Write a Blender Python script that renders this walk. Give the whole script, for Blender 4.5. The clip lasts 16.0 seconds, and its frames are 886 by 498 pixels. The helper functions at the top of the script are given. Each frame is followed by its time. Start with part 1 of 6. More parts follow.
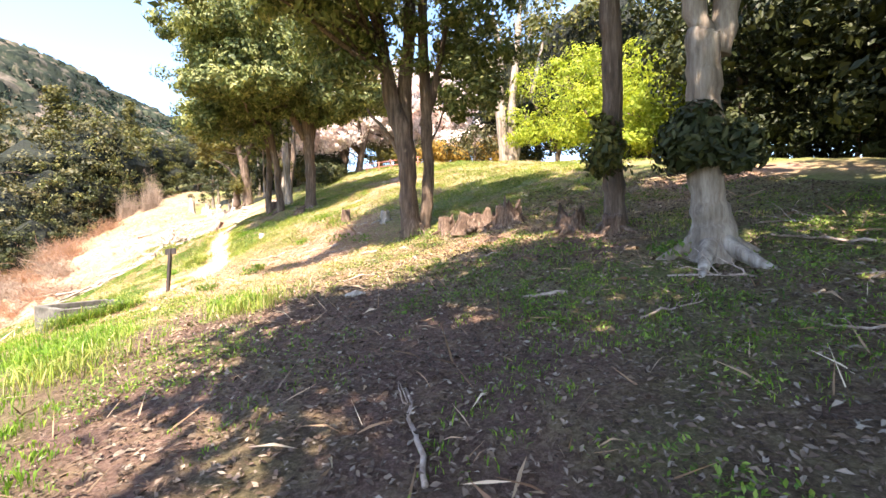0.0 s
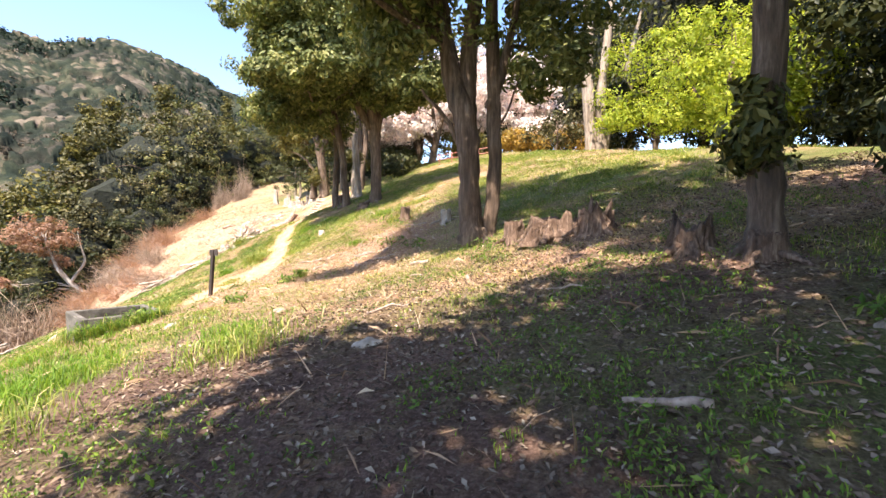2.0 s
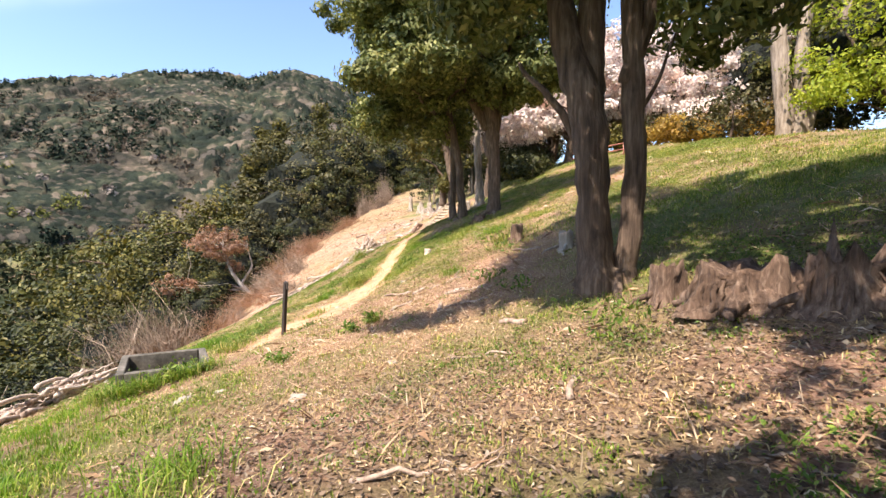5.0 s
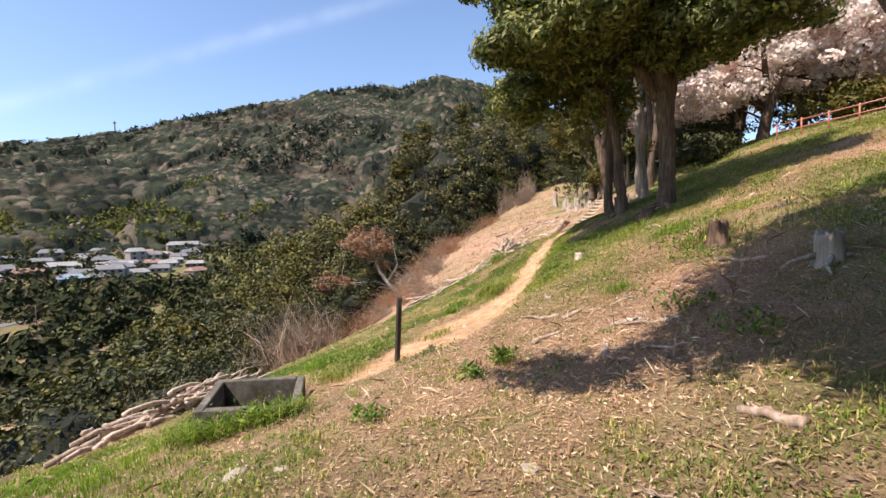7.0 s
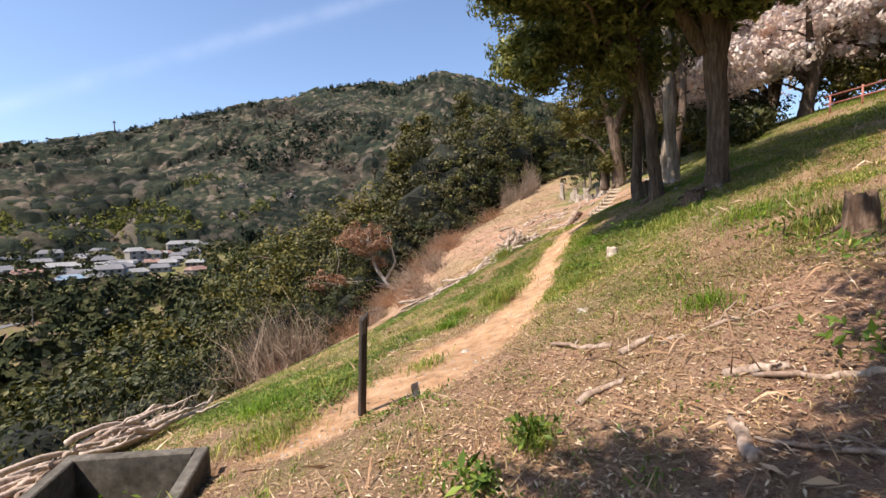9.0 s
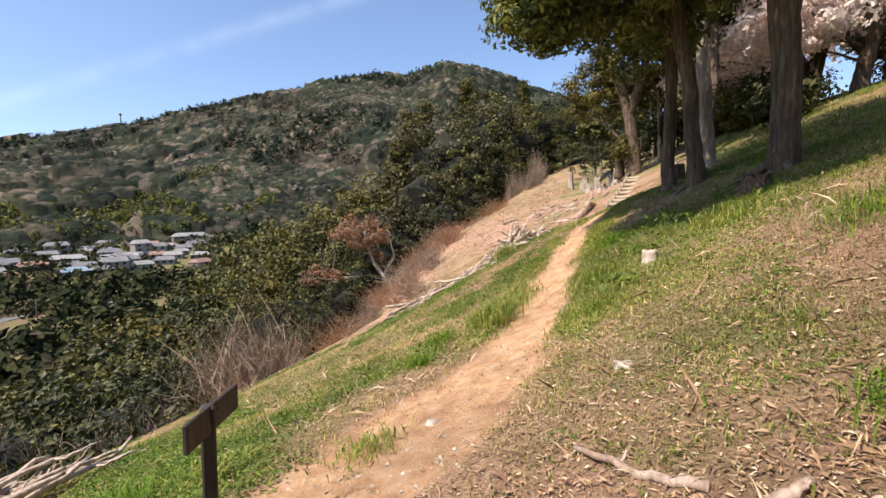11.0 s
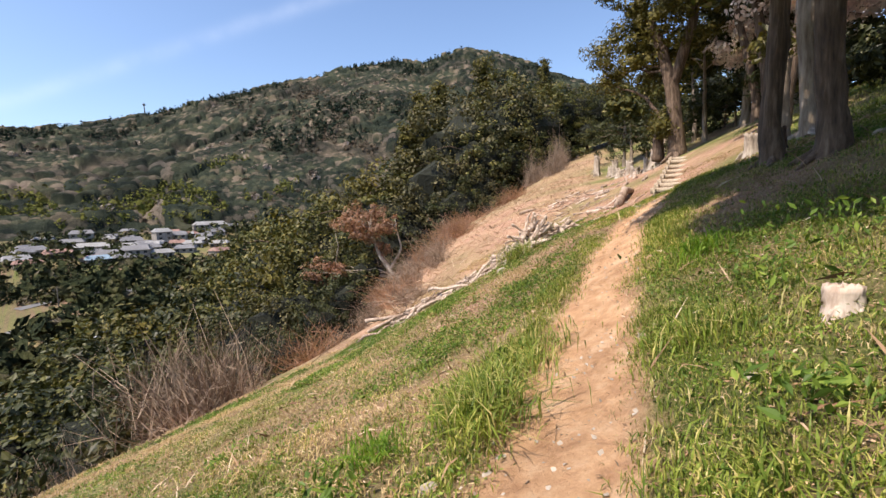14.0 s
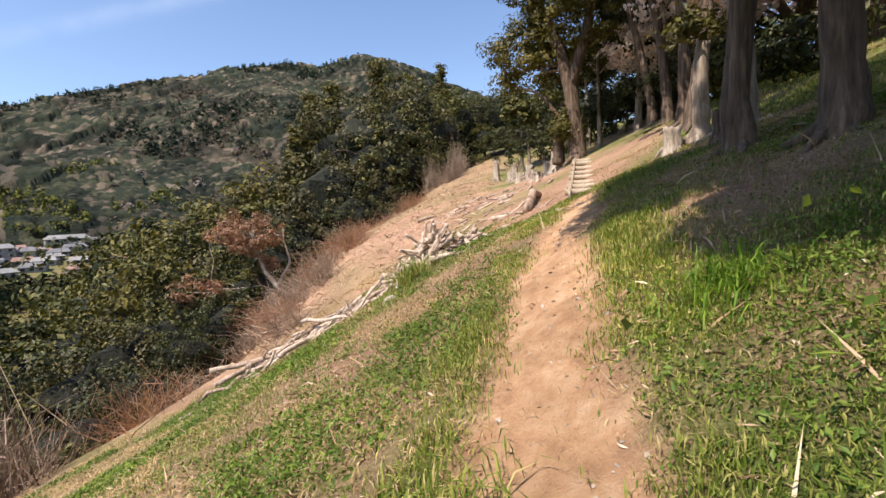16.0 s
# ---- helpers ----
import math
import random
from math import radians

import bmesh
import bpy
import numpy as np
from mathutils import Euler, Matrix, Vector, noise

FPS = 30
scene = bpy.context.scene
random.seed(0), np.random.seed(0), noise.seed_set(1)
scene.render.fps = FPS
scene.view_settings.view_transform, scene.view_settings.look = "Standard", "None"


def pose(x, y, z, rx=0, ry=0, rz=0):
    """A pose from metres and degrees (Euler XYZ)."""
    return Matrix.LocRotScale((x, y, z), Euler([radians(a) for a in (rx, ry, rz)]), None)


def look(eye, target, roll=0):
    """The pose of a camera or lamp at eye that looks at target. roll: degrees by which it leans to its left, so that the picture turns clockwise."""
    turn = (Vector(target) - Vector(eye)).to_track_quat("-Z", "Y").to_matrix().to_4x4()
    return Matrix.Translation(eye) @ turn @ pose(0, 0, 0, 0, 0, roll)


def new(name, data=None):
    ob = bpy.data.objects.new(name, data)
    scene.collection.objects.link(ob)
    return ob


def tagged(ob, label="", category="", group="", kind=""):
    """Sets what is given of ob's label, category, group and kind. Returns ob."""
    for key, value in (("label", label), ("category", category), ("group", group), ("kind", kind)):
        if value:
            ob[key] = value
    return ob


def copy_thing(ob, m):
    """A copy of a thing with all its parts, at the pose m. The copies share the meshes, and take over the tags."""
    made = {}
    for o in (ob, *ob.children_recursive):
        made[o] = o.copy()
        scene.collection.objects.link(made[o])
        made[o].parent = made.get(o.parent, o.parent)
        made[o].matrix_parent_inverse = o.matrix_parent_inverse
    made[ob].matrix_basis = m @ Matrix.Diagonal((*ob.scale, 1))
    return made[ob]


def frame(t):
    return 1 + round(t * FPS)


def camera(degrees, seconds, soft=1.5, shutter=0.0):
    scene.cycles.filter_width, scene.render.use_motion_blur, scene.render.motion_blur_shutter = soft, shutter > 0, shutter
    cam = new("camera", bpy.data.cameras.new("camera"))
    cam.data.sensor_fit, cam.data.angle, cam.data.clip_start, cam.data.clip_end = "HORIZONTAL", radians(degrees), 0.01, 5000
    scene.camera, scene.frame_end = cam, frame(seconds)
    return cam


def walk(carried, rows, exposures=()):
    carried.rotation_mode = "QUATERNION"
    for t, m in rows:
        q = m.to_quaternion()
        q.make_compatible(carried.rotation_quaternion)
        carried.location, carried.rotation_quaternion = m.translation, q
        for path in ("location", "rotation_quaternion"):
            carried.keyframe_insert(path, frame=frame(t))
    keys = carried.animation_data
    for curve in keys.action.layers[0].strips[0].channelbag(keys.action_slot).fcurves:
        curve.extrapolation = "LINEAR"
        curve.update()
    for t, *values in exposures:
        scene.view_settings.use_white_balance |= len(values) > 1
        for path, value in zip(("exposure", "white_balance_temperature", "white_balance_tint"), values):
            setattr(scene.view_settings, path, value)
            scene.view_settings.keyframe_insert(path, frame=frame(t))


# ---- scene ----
cam = camera(88.2, 16.0)
PATH = [
    (0, (0.315, -0.169, 1.559), (0.307, 1.831, 1.506), -1.0),
    (0.5, (0.272, 0.364, 1.608), (0.164, 2.36, 1.543), -1.0),
    (1, (0.308, 0.851, 1.688), (0.101, 2.839, 1.608), -1.0),
    (1.5, (0.398, 1.334, 1.821), (0.082, 3.306, 1.726), -0.2),
    (2, (0.556, 1.8, 1.888), (0.203, 3.767, 1.796), -0.0),
    (2.5, (0.654, 2.297, 2.01), (0.218, 4.246, 1.911), 0.2),
    (3, (0.769, 2.797, 2.11), (0.285, 4.735, 2.008), -0.0),
    (3.2, (0.832, 2.976, 2.161), (0.329, 4.909, 2.064), -0.0),
    (5.3, (0.368, 5.076, 2.441), (-0.662, 6.788, 2.355), -1.0),
    (5.5, (0.242, 5.317, 2.452), (-0.851, 6.99, 2.368), -1.2),
    (6, (-0.139, 5.784, 2.435), (-1.387, 7.344, 2.358), -1.3),
    (6.5, (-0.483, 6.347, 2.462), (-1.866, 7.79, 2.386), -1.5),
    (7, (-0.788, 6.712, 2.474), (-2.219, 8.108, 2.388), -1.4),
    (7.5, (-1.205, 7.209, 2.452), (-2.65, 8.589, 2.364), -1.6),
    (8, (-1.646, 7.695, 2.377), (-3.091, 9.075, 2.285), -1.7),
    (8.5, (-2.159, 8.181, 2.324), (-3.601, 9.564, 2.224), -1.8),
    (9, (-2.537, 8.649, 2.325), (-3.973, 10.038, 2.224), -2.0),
    (9.2, (-2.687, 8.823, 2.333), (-4.122, 10.213, 2.233), -2.0),
    (11.3, (-4.161, 11.016, 2.374), (-5.618, 12.378, 2.229), -2.3),
    (11.5, (-4.299, 11.233, 2.387), (-5.759, 12.592, 2.236), -2.5),
    (12, (-4.633, 11.777, 2.408), (-6.109, 13.115, 2.237), -2.6),
    (12.5, (-4.942, 12.309, 2.371), (-6.423, 13.643, 2.204), -2.6),
    (13, (-5.384, 12.787, 2.367), (-6.874, 14.11, 2.197), -2.6),
    (13.5, (-5.781, 13.244, 2.38), (-7.287, 14.549, 2.206), -2.2),
    (14, (-6.165, 13.66, 2.338), (-7.671, 14.963, 2.158), -2.0),
    (14.5, (-6.496, 14.168, 2.364), (-7.995, 15.48, 2.178), -1.6),
    (15, (-6.857, 14.691, 2.353), (-8.258, 16.111, 2.205), -2.1),
    (15.5, (-7.281, 15.179, 2.279), (-8.577, 16.696, 2.132), -2.6),
    (16, (-7.752, 15.806, 2.29), (-8.95, 17.399, 2.126), -2.6),
]

EXPOSURES = [(t, e, 6500, 15) for t, e in ((0.0, 2.3), (1.0, 2.1), (2.0, 1.8), (3.2, 1.55), (5.3, 1.25), (6.0, 1.08), (7.0, 0.8), (8.5, 0.68), (16.0, 0.68))]
walk(cam, [(t, look(eye, target, roll)) for t, eye, target, roll in PATH], EXPOSURES)

# ---- light ----
CLOUD_PLANE = (-0.178, 0.464, -0.868)
SUN_ELEVATION, SUN_FROM = 57.0, (-0.22, -0.975)     # degrees; where the sun stands over the plan
world = bpy.data.worlds.new("world")
scene.world = world
world.use_nodes = True
wn, wl = world.node_tree.nodes, world.node_tree.links
sky = wn.new("ShaderNodeTexSky")
sky.sky_type, sky.sun_disc = "NISHITA", False
sky.sun_elevation = radians(SUN_ELEVATION)
sky.sun_rotation = math.atan2(SUN_FROM[0], SUN_FROM[1])
sky.air_density, sky.dust_density, sky.ozone_density = 1.0, 0.8, 3.2
wn["Background"].inputs["Strength"].default_value = 0.135
direction = wn.new("ShaderNodeTexCoord").outputs["Generated"]


def world_math(kind, *values):
    node = wn.new("ShaderNodeMath")
    node.operation = kind
    for socket, value in zip(node.inputs, values):
        if hasattr(value, "is_output"):
            wl.new(value, socket)
        else:
            socket.default_value = value
    return node.outputs[0]


# a thin streak of high cloud
off_plane = wn.new("ShaderNodeVectorMath")
off_plane.operation = "DOT_PRODUCT"
off_plane.inputs[1].default_value = CLOUD_PLANE
wl.new(direction, off_plane.inputs[0])
wisps = wn.new("ShaderNodeTexNoise")
wisps.inputs["Scale"].default_value, wisps.inputs["Detail"].default_value = 11.0, 8.0
wl.new(direction, wisps.inputs["Vector"])
bell = world_math("POWER", 2.718, world_math("MULTIPLY", world_math("POWER", world_math("DIVIDE", off_plane.outputs["Value"], 0.013), 2.0), -1.0))
veil = world_math("MULTIPLY", bell, world_math("MULTIPLY", world_math("SUBTRACT", wisps.outputs["Fac"], 0.25), 0.26))
cloud = wn.new("ShaderNodeMix")
cloud.data_type, cloud.clamp_factor = "RGBA", True
wl.new(veil, cloud.inputs[0]), wl.new(sky.outputs["Color"], cloud.inputs[6])
cloud.inputs[7].default_value = (7.5, 7.8, 8.2, 1)
wl.new(cloud.outputs[2], wn["Background"].inputs["Color"])
sun = new("sun", bpy.data.lights.new("sun", "SUN"))
sun.data.energy, sun.data.angle, sun.data.color = 5.0, radians(0.53), (1.0, 0.895, 0.75)
flat = math.cos(radians(SUN_ELEVATION))
sun.matrix_world = look((SUN_FROM[0] * flat * 60, SUN_FROM[1] * flat * 60, math.sin(radians(SUN_ELEVATION)) * 60), (0, 0, 0))

# ---- noise and land ----
RNG = np.random.default_rng(7)


def lattice(ix, iy, seed):
    h = (ix.astype(np.int64) * 374761393 + iy.astype(np.int64) * 668265263 + seed * 974634777) & 0xFFFFFFFF
    h = ((h ^ (h >> 13)) * 1274126177) & 0xFFFFFFFF
    return ((h ^ (h >> 16)) & 0xFFFF) / 65535.0


def wave(x, y, scale, seed=0):
    """Smooth value noise between -1 and 1."""
    x, y = np.asarray(x, float) / scale, np.asarray(y, float) / scale
    ix, iy = np.floor(x), np.floor(y)
    fx, fy = x - ix, y - iy
    fx, fy = fx * fx * (3 - 2 * fx), fy * fy * (3 - 2 * fy)
    a = lattice(ix, iy, seed) * (1 - fx) + lattice(ix + 1, iy, seed) * fx
    b = lattice(ix, iy + 1, seed) * (1 - fx) + lattice(ix + 1, iy + 1, seed) * fx
    return (a * (1 - fy) + b * fy) * 2 - 1


def fbm(x, y, scale, seed=0, octaves=4):
    return sum(wave(x, y, scale / 2 ** k, seed + k) / 2 ** k for k in range(octaves)) / 1.7


def step(a, b, x):
    s = np.clip((np.asarray(x, float) - a) / (b - a), 0, 1)
    return s * s * (3 - 2 * s)


# hillside: along = the way the trail runs, up = square to it, uphill
SLOPE = (0.771, 1.052, 0.526, -0.033, 2.122, 0.002, -0.016, 1.053, -0.146, -0.412, 0.094, -0.11, -0.023, -0.042)
MOUNDS = ((4, 5, 2.5, 0.05), (9.5, 3, 2.2, -0.27), (12, -2, 2.5, 0.16), (13.5, 1.8, 2.2, -0.22), (16.8, 0, 2.2, -0.03), (20.5, 0, 2.2, -0.13),
          (23, 2.7, 2.2, 0.28), (26, -5, 3.0, -0.36), (29.5, 1.7, 3.0, -0.25), (25.5, -1.8, 2.5, 0.43), (6, 0, 2.5, 0.2), (14.5, 4.3, 2.2, 0.15))
HUB = (-3.0, 10.0)


def uv(x, y):
    return -0.447 * x + 0.894 * y, 0.894 * x + 0.447 * y


def EDGE(u):
    """Where the cleared slope breaks off into the wood, across the trail."""
    return -8.5 - 2.0 * step(10, 16, u) + 2.5 * step(22, 30, u) - 3.0 * step(34, 46, u) + 3.0 * step(52, 66, u)


def hill(x, y):
    u, v = uv(x, y)
    uc, vc = np.clip(u, -2.5, 42), np.clip(v, -9, 12.5)
    a, b = (uc - 15) / 15, vc / 6
    terms = (1, a, a * a, a ** 3, b, b * b, b ** 3, a * b, a * b * b, a * a * b, a * a * b * b, a ** 4, b ** 4, a * b ** 3)
    z = sum(c * q for c, q in zip(SLOPE, terms))
    for mu, mv, ms, mh in MOUNDS:
        z = z + mh * np.exp(-((u - mu) ** 2 + (v - mv) ** 2) / (2 * ms * ms))
    z = z + np.minimum(v + 9, 0) * 0.42 + np.minimum(v - EDGE(u), 0) * 0.55 + np.clip(u - 42, 0, 60) * 0.13 + np.minimum(u + 2.5, 0) * 0.06
    # the clearing swells towards the wood
    return z + step(28, 46, u) * (0.3 + 1.5 * step(1, -6, v)) * step(16, 6, v) + np.clip(u - 55, 0, 30) * 0.08 * step(10, -2, v)


TRAIL = ((-6.9, 10.7), (-6.9, 11.4), (-6.95, 12.6), (-7.1, 14.2), (-7.75, 15.9), (-8.65, 17.6), (-9.2, 19.0), (-9.75, 20.5), (-10.05, 21.9), (-10.6, 23.6), (-11.1, 25.3))


def trail_distance(x, y):
    best = np.full(np.shape(x), 1e9)
    for (ax, ay), (bx, by) in zip(TRAIL, TRAIL[1:]):
        dx, dy = bx - ax, by - ay
        s = np.clip(((x - ax) * dx + (y - ay) * dy) / (dx * dx + dy * dy), 0, 1)
        best = np.minimum(best, np.hypot(x - ax - s * dx, y - ay - s * dy))
    return best


def trail_mask(x, y):
    d = trail_distance(x, y) + 0.16 * fbm(x, y, 0.9, 31) + 0.05 * wave(x, y, 0.18, 35)
    wide = 0.36 + 0.4 * np.exp(-((y - 12.8) / 1.7) ** 2) + 0.1 * np.exp(-((y - 16) / 1.5) ** 2)
    return 1 - step(wide - 0.09, wide + 0.12, d)


def land(x, y):
    x, y = np.asarray(x, float), np.asarray(y, float)
    r = np.hypot(x - HUB[0], y - HUB[1])
    valley = -30 + np.clip(r - 180, 0, 400) * 0.1 + 0.8 * fbm(x, y, 60, 5)
    near = 1 - step(30, 60, r)
    z = hill(x, y)
    z = z + near * (0.07 * fbm(x, y, 1.7, 11) + 0.022 * fbm(x, y, 0.42, 17, 3)) + (1 - near) * 0.5 * fbm(x, y, 9, 23)
    z = z - 0.05 * trail_mask(x, y) * near
    pit = (np.abs((x + 7.05) * 0.64 + (y - 9.15) * 0.77) < 0.56) & (np.abs((x + 7.05) * 0.77 - (y - 9.15) * 0.64) < 0.56)
    z = np.where(pit, np.minimum(z, -0.7), z)
    return np.maximum(z, valley)


def ground_at(x, y):
    return float(land(np.array([x]), np.array([y]))[0])


def on_land(x, y, sink=0.0):
    return (x, y, ground_at(x, y) - sink)


# ---- mesh helpers ----
def mesh_of(name, verts, faces, material=None, smooth=True):
    """A mesh from numpy rows of corners; every face has the same number of corners."""
    verts, faces = np.asarray(verts, np.float32), np.asarray(faces, np.int32)
    me = bpy.data.meshes.new(name)
    n, k = faces.shape
    me.vertices.add(len(verts)), me.loops.add(n * k), me.polygons.add(n)
    me.vertices.foreach_set("co", verts.ravel())
    me.loops.foreach_set("vertex_index", faces.ravel())
    me.polygons.foreach_set("loop_start", np.arange(0, n * k, k, dtype=np.int32))
    me.polygons.foreach_set("loop_total", np.full(n, k, np.int32))
    me.polygons.foreach_set("use_smooth", np.full(n, smooth))
    me.update(calc_edges=True)
    if material:
        me.materials.append(material)
    return me


def part(name, me, parent=None, label=""):
    ob = new(name, me)
    if parent:
        ob.parent = parent
    if label:
        ob["label"] = label
    return ob


def thing(name, loc, label, category, group="", turn=0.0, kind=""):
    ob = new(name)
    ob.empty_display_size = 0.2
    ob.matrix_world = pose(*loc, 0, 0, turn)
    return tagged(ob, label, category, group, kind)


def merge(pieces):
    vs, fs, n = [], [], 0
    for v, f in pieces:
        vs.append(v), fs.append(np.asarray(f) + n)
        n += len(v)
    return np.concatenate(vs), np.concatenate(fs)


def tube(points, radii, sides=10, flutes=0.0, seed=0, close=True):
    """A tapered, slightly knobbly round along a line of points: corners and quads."""
    pts, rad = np.asarray(points, float), np.asarray(radii, float)
    n = len(pts)
    tang = np.gradient(pts, axis=0)
    tang /= np.linalg.norm(tang, axis=1)[:, None] + 1e-9
    ref = np.array([1.0, 0.13, 0.07]) if abs(tang[0][0]) < 0.8 else np.array([0.1, 1.0, 0.05])
    ang = np.linspace(0, 2 * np.pi, sides, endpoint=False)
    rows = []
    for i in range(n):
        a = np.cross(tang[i], ref)
        a /= np.linalg.norm(a)
        b = np.cross(tang[i], a)
        r = rad[i] * (1 + flutes * (np.sin(ang * 3 + seed + i * 0.35) * 0.5 + np.sin(ang * 5 + seed * 2.1 - i * 0.5) * 0.35 + 0.35 * np.sin(i * 2.3 + ang * 2)))
        rows.append(pts[i] + np.outer(np.cos(ang) * r, a) + np.outer(np.sin(ang) * r, b))
    v = np.concatenate(rows)
    i, j = np.meshgrid(np.arange(n - 1), np.arange(sides), indexing="ij")
    k = (j + 1) % sides
    f = np.stack([i * sides + j, i * sides + k, (i + 1) * sides + k, (i + 1) * sides + j], -1).reshape(-1, 4)
    if close:
        v = np.concatenate([v, pts[:1], pts[-1:]])
        a, b = len(v) - 2, len(v) - 1
        jj = np.arange(0, sides, 2)
        cap0 = np.stack([np.full(len(jj), a), (jj + 2) % sides, (jj + 1) % sides, jj], -1)
        top = (n - 1) * sides
        cap1 = np.stack([np.full(len(jj), b), top + jj, top + (jj + 1) % sides, top + (jj + 2) % sides], -1)
        f = np.concatenate([f, cap0, cap1])
    return v, f


def bent(a, b, n, bow, rng):
    """A wandering line from a to b."""
    a, b = np.asarray(a, float), np.asarray(b, float)
    s = np.linspace(0, 1, n)[:, None]
    wander = np.cumsum(rng.normal(0, 1, (n, 3)), axis=0)
    wander -= wander[0] + (wander[-1] - wander[0]) * s
    return a + (b - a) * s + wander * bow


def leaf_faces(centres, size, rng, up=0.35, narrow=0.45, spread=0.35, outward=None):
    """Folded leaf blades, two triangles each, at the given places."""
    n = len(centres)
    axis = rng.normal(0, 1, (n, 3))
    axis /= np.linalg.norm(axis, axis=1)[:, None]
    nrm = rng.normal(0, 1, (n, 3)) + np.array([0, 0, up * 3])
    if outward is not None:
        nrm = outward + 0.38 * rng.normal(0, 1, (n, 3))
        nrm /= np.linalg.norm(nrm, axis=1)[:, None]
        axis -= nrm * np.sum(axis * nrm, axis=1)[:, None] * 0.85
        axis /= np.linalg.norm(axis, axis=1)[:, None]
    side = np.cross(axis, nrm)
    side /= np.linalg.norm(side, axis=1)[:, None] + 1e-9
    fold = np.cross(side, axis)
    length = size * (1 + spread * rng.normal(0, 1, n))[:, None]
    v = np.stack([centres - axis * length, centres + side * length * narrow + fold * length * 0.12, centres + axis * length,
                  centres - side * length * narrow + fold * length * 0.12], 1).reshape(-1, 3)
    f = np.arange(4 * n).reshape(n, 4)
    return v, f[:, [0, 1, 2, 3]]


# ---- materials ----
def nodes_of(name):
    m = bpy.data.materials.new(name)
    m.use_nodes = True
    nt = m.node_tree
    return m, nt.nodes, nt.links, nt.nodes["Principled BSDF"]


def ramp(nodes, stops):
    r = nodes.new("ShaderNodeValToRGB")
    r.color_ramp.elements[0].position, r.color_ramp.elements[0].color = stops[0][0], (*stops[0][1], 1)
    r.color_ramp.elements[1].position, r.color_ramp.elements[1].color = stops[-1][0], (*stops[-1][1], 1)
    for p, c in stops[1:-1]:
        r.color_ramp.elements.new(p).color = (*c, 1)
    return r


def noise_tex(nodes, links, coords, scale, detail=5.0, rough=0.6):
    t = nodes.new("ShaderNodeTexNoise")
    t.inputs["Scale"].default_value, t.inputs["Detail"].default_value, t.inputs["Roughness"].default_value = scale, detail, rough
    links.new(coords, t.inputs["Vector"])
    return t


def mix_rgb(nodes, links, fac, a, b, mode="MIX"):
    m = nodes.new("ShaderNodeMix")
    m.data_type, m.blend_type = "RGBA", mode
    for socket, value in ((m.inputs[0], fac), (m.inputs[6], a), (m.inputs[7], b)):
        if hasattr(value, "is_output"):
            links.new(value, socket)
        elif isinstance(value, tuple):
            socket.default_value = (*value, 1)
        else:
            socket.default_value = value
    return m.outputs[2]


def leaf_material(name, stops, through_light=0.14, gloss=0.5, glow=(1.25, 1.2, 0.6)):
    """Leaves: one colour a leaf out of the ramp, light passing through."""
    m, n, l, p = nodes_of(name)
    geo = n.new("ShaderNodeNewGeometry")
    r = ramp(n, stops)
    l.new(geo.outputs["Random Per Island"], r.inputs["Fac"])
    co = n.new("ShaderNodeTexCoord").outputs["Object"]
    big = noise_tex(n, l, co, 0.6, 3)
    shade = ramp(n, [(0.35, (0.72, 0.75, 0.7)), (0.65, (1.2, 1.15, 1.05))])
    l.new(big.outputs["Fac"], shade.inputs["Fac"])
    col = mix_rgb(n, l, 1.0, r.outputs["Color"], shade.outputs["Color"], "MULTIPLY")
    l.new(col, p.inputs["Base Color"])
    p.inputs["Roughness"].default_value, p.inputs["Specular IOR Level"].default_value = gloss, 0.22
    tr = n.new("ShaderNodeBsdfTranslucent")
    l.new(mix_rgb(n, l, 1.0, col, glow, "MULTIPLY"), tr.inputs["Color"])
    mx = n.new("ShaderNodeMixShader")
    mx.inputs[0].default_value = through_light
    l.new(p.outputs[0], mx.inputs[1]), l.new(tr.outputs[0], mx.inputs[2])
    l.new(mx.outputs[0], n["Material Output"].inputs["Surface"])
    return m


def rough_material(name, stops, scale=6.0, stretch=(1, 1, 1), bump=0.5, rough=0.85, stain=(0.75, 0.75, 0.75), stain_scale=0.8, distance=0.02, metal=0.0):
    """Bark, wood, stone, earth: grain of one scale, stains of a larger one, relief."""
    m, n, l, p = nodes_of(name)
    co = n.new("ShaderNodeTexCoord").outputs["Object"]
    mp = n.new("ShaderNodeMapping")
    mp.inputs["Scale"].default_value = stretch
    l.new(co, mp.inputs["Vector"])
    t = noise_tex(n, l, mp.outputs["Vector"], scale, 7, 0.65)
    r = ramp(n, stops)
    l.new(t.outputs["Fac"], r.inputs["Fac"])
    s = noise_tex(n, l, co, stain_scale, 4)
    sr = ramp(n, [(0.38, stain), (0.62, (1, 1, 1))])
    l.new(s.outputs["Fac"], sr.inputs["Fac"])
    l.new(mix_rgb(n, l, 1.0, r.outputs["Color"], sr.outputs["Color"], "MULTIPLY"), p.inputs["Base Color"])
    b = n.new("ShaderNodeBump")
    b.inputs["Strength"].default_value, b.inputs["Distance"].default_value = bump, distance
    l.new(t.outputs["Fac"], b.inputs["Height"]), l.new(b.outputs["Normal"], p.inputs["Normal"])
    p.inputs["Roughness"].default_value, p.inputs["Metallic"].default_value = rough, metal
    return m


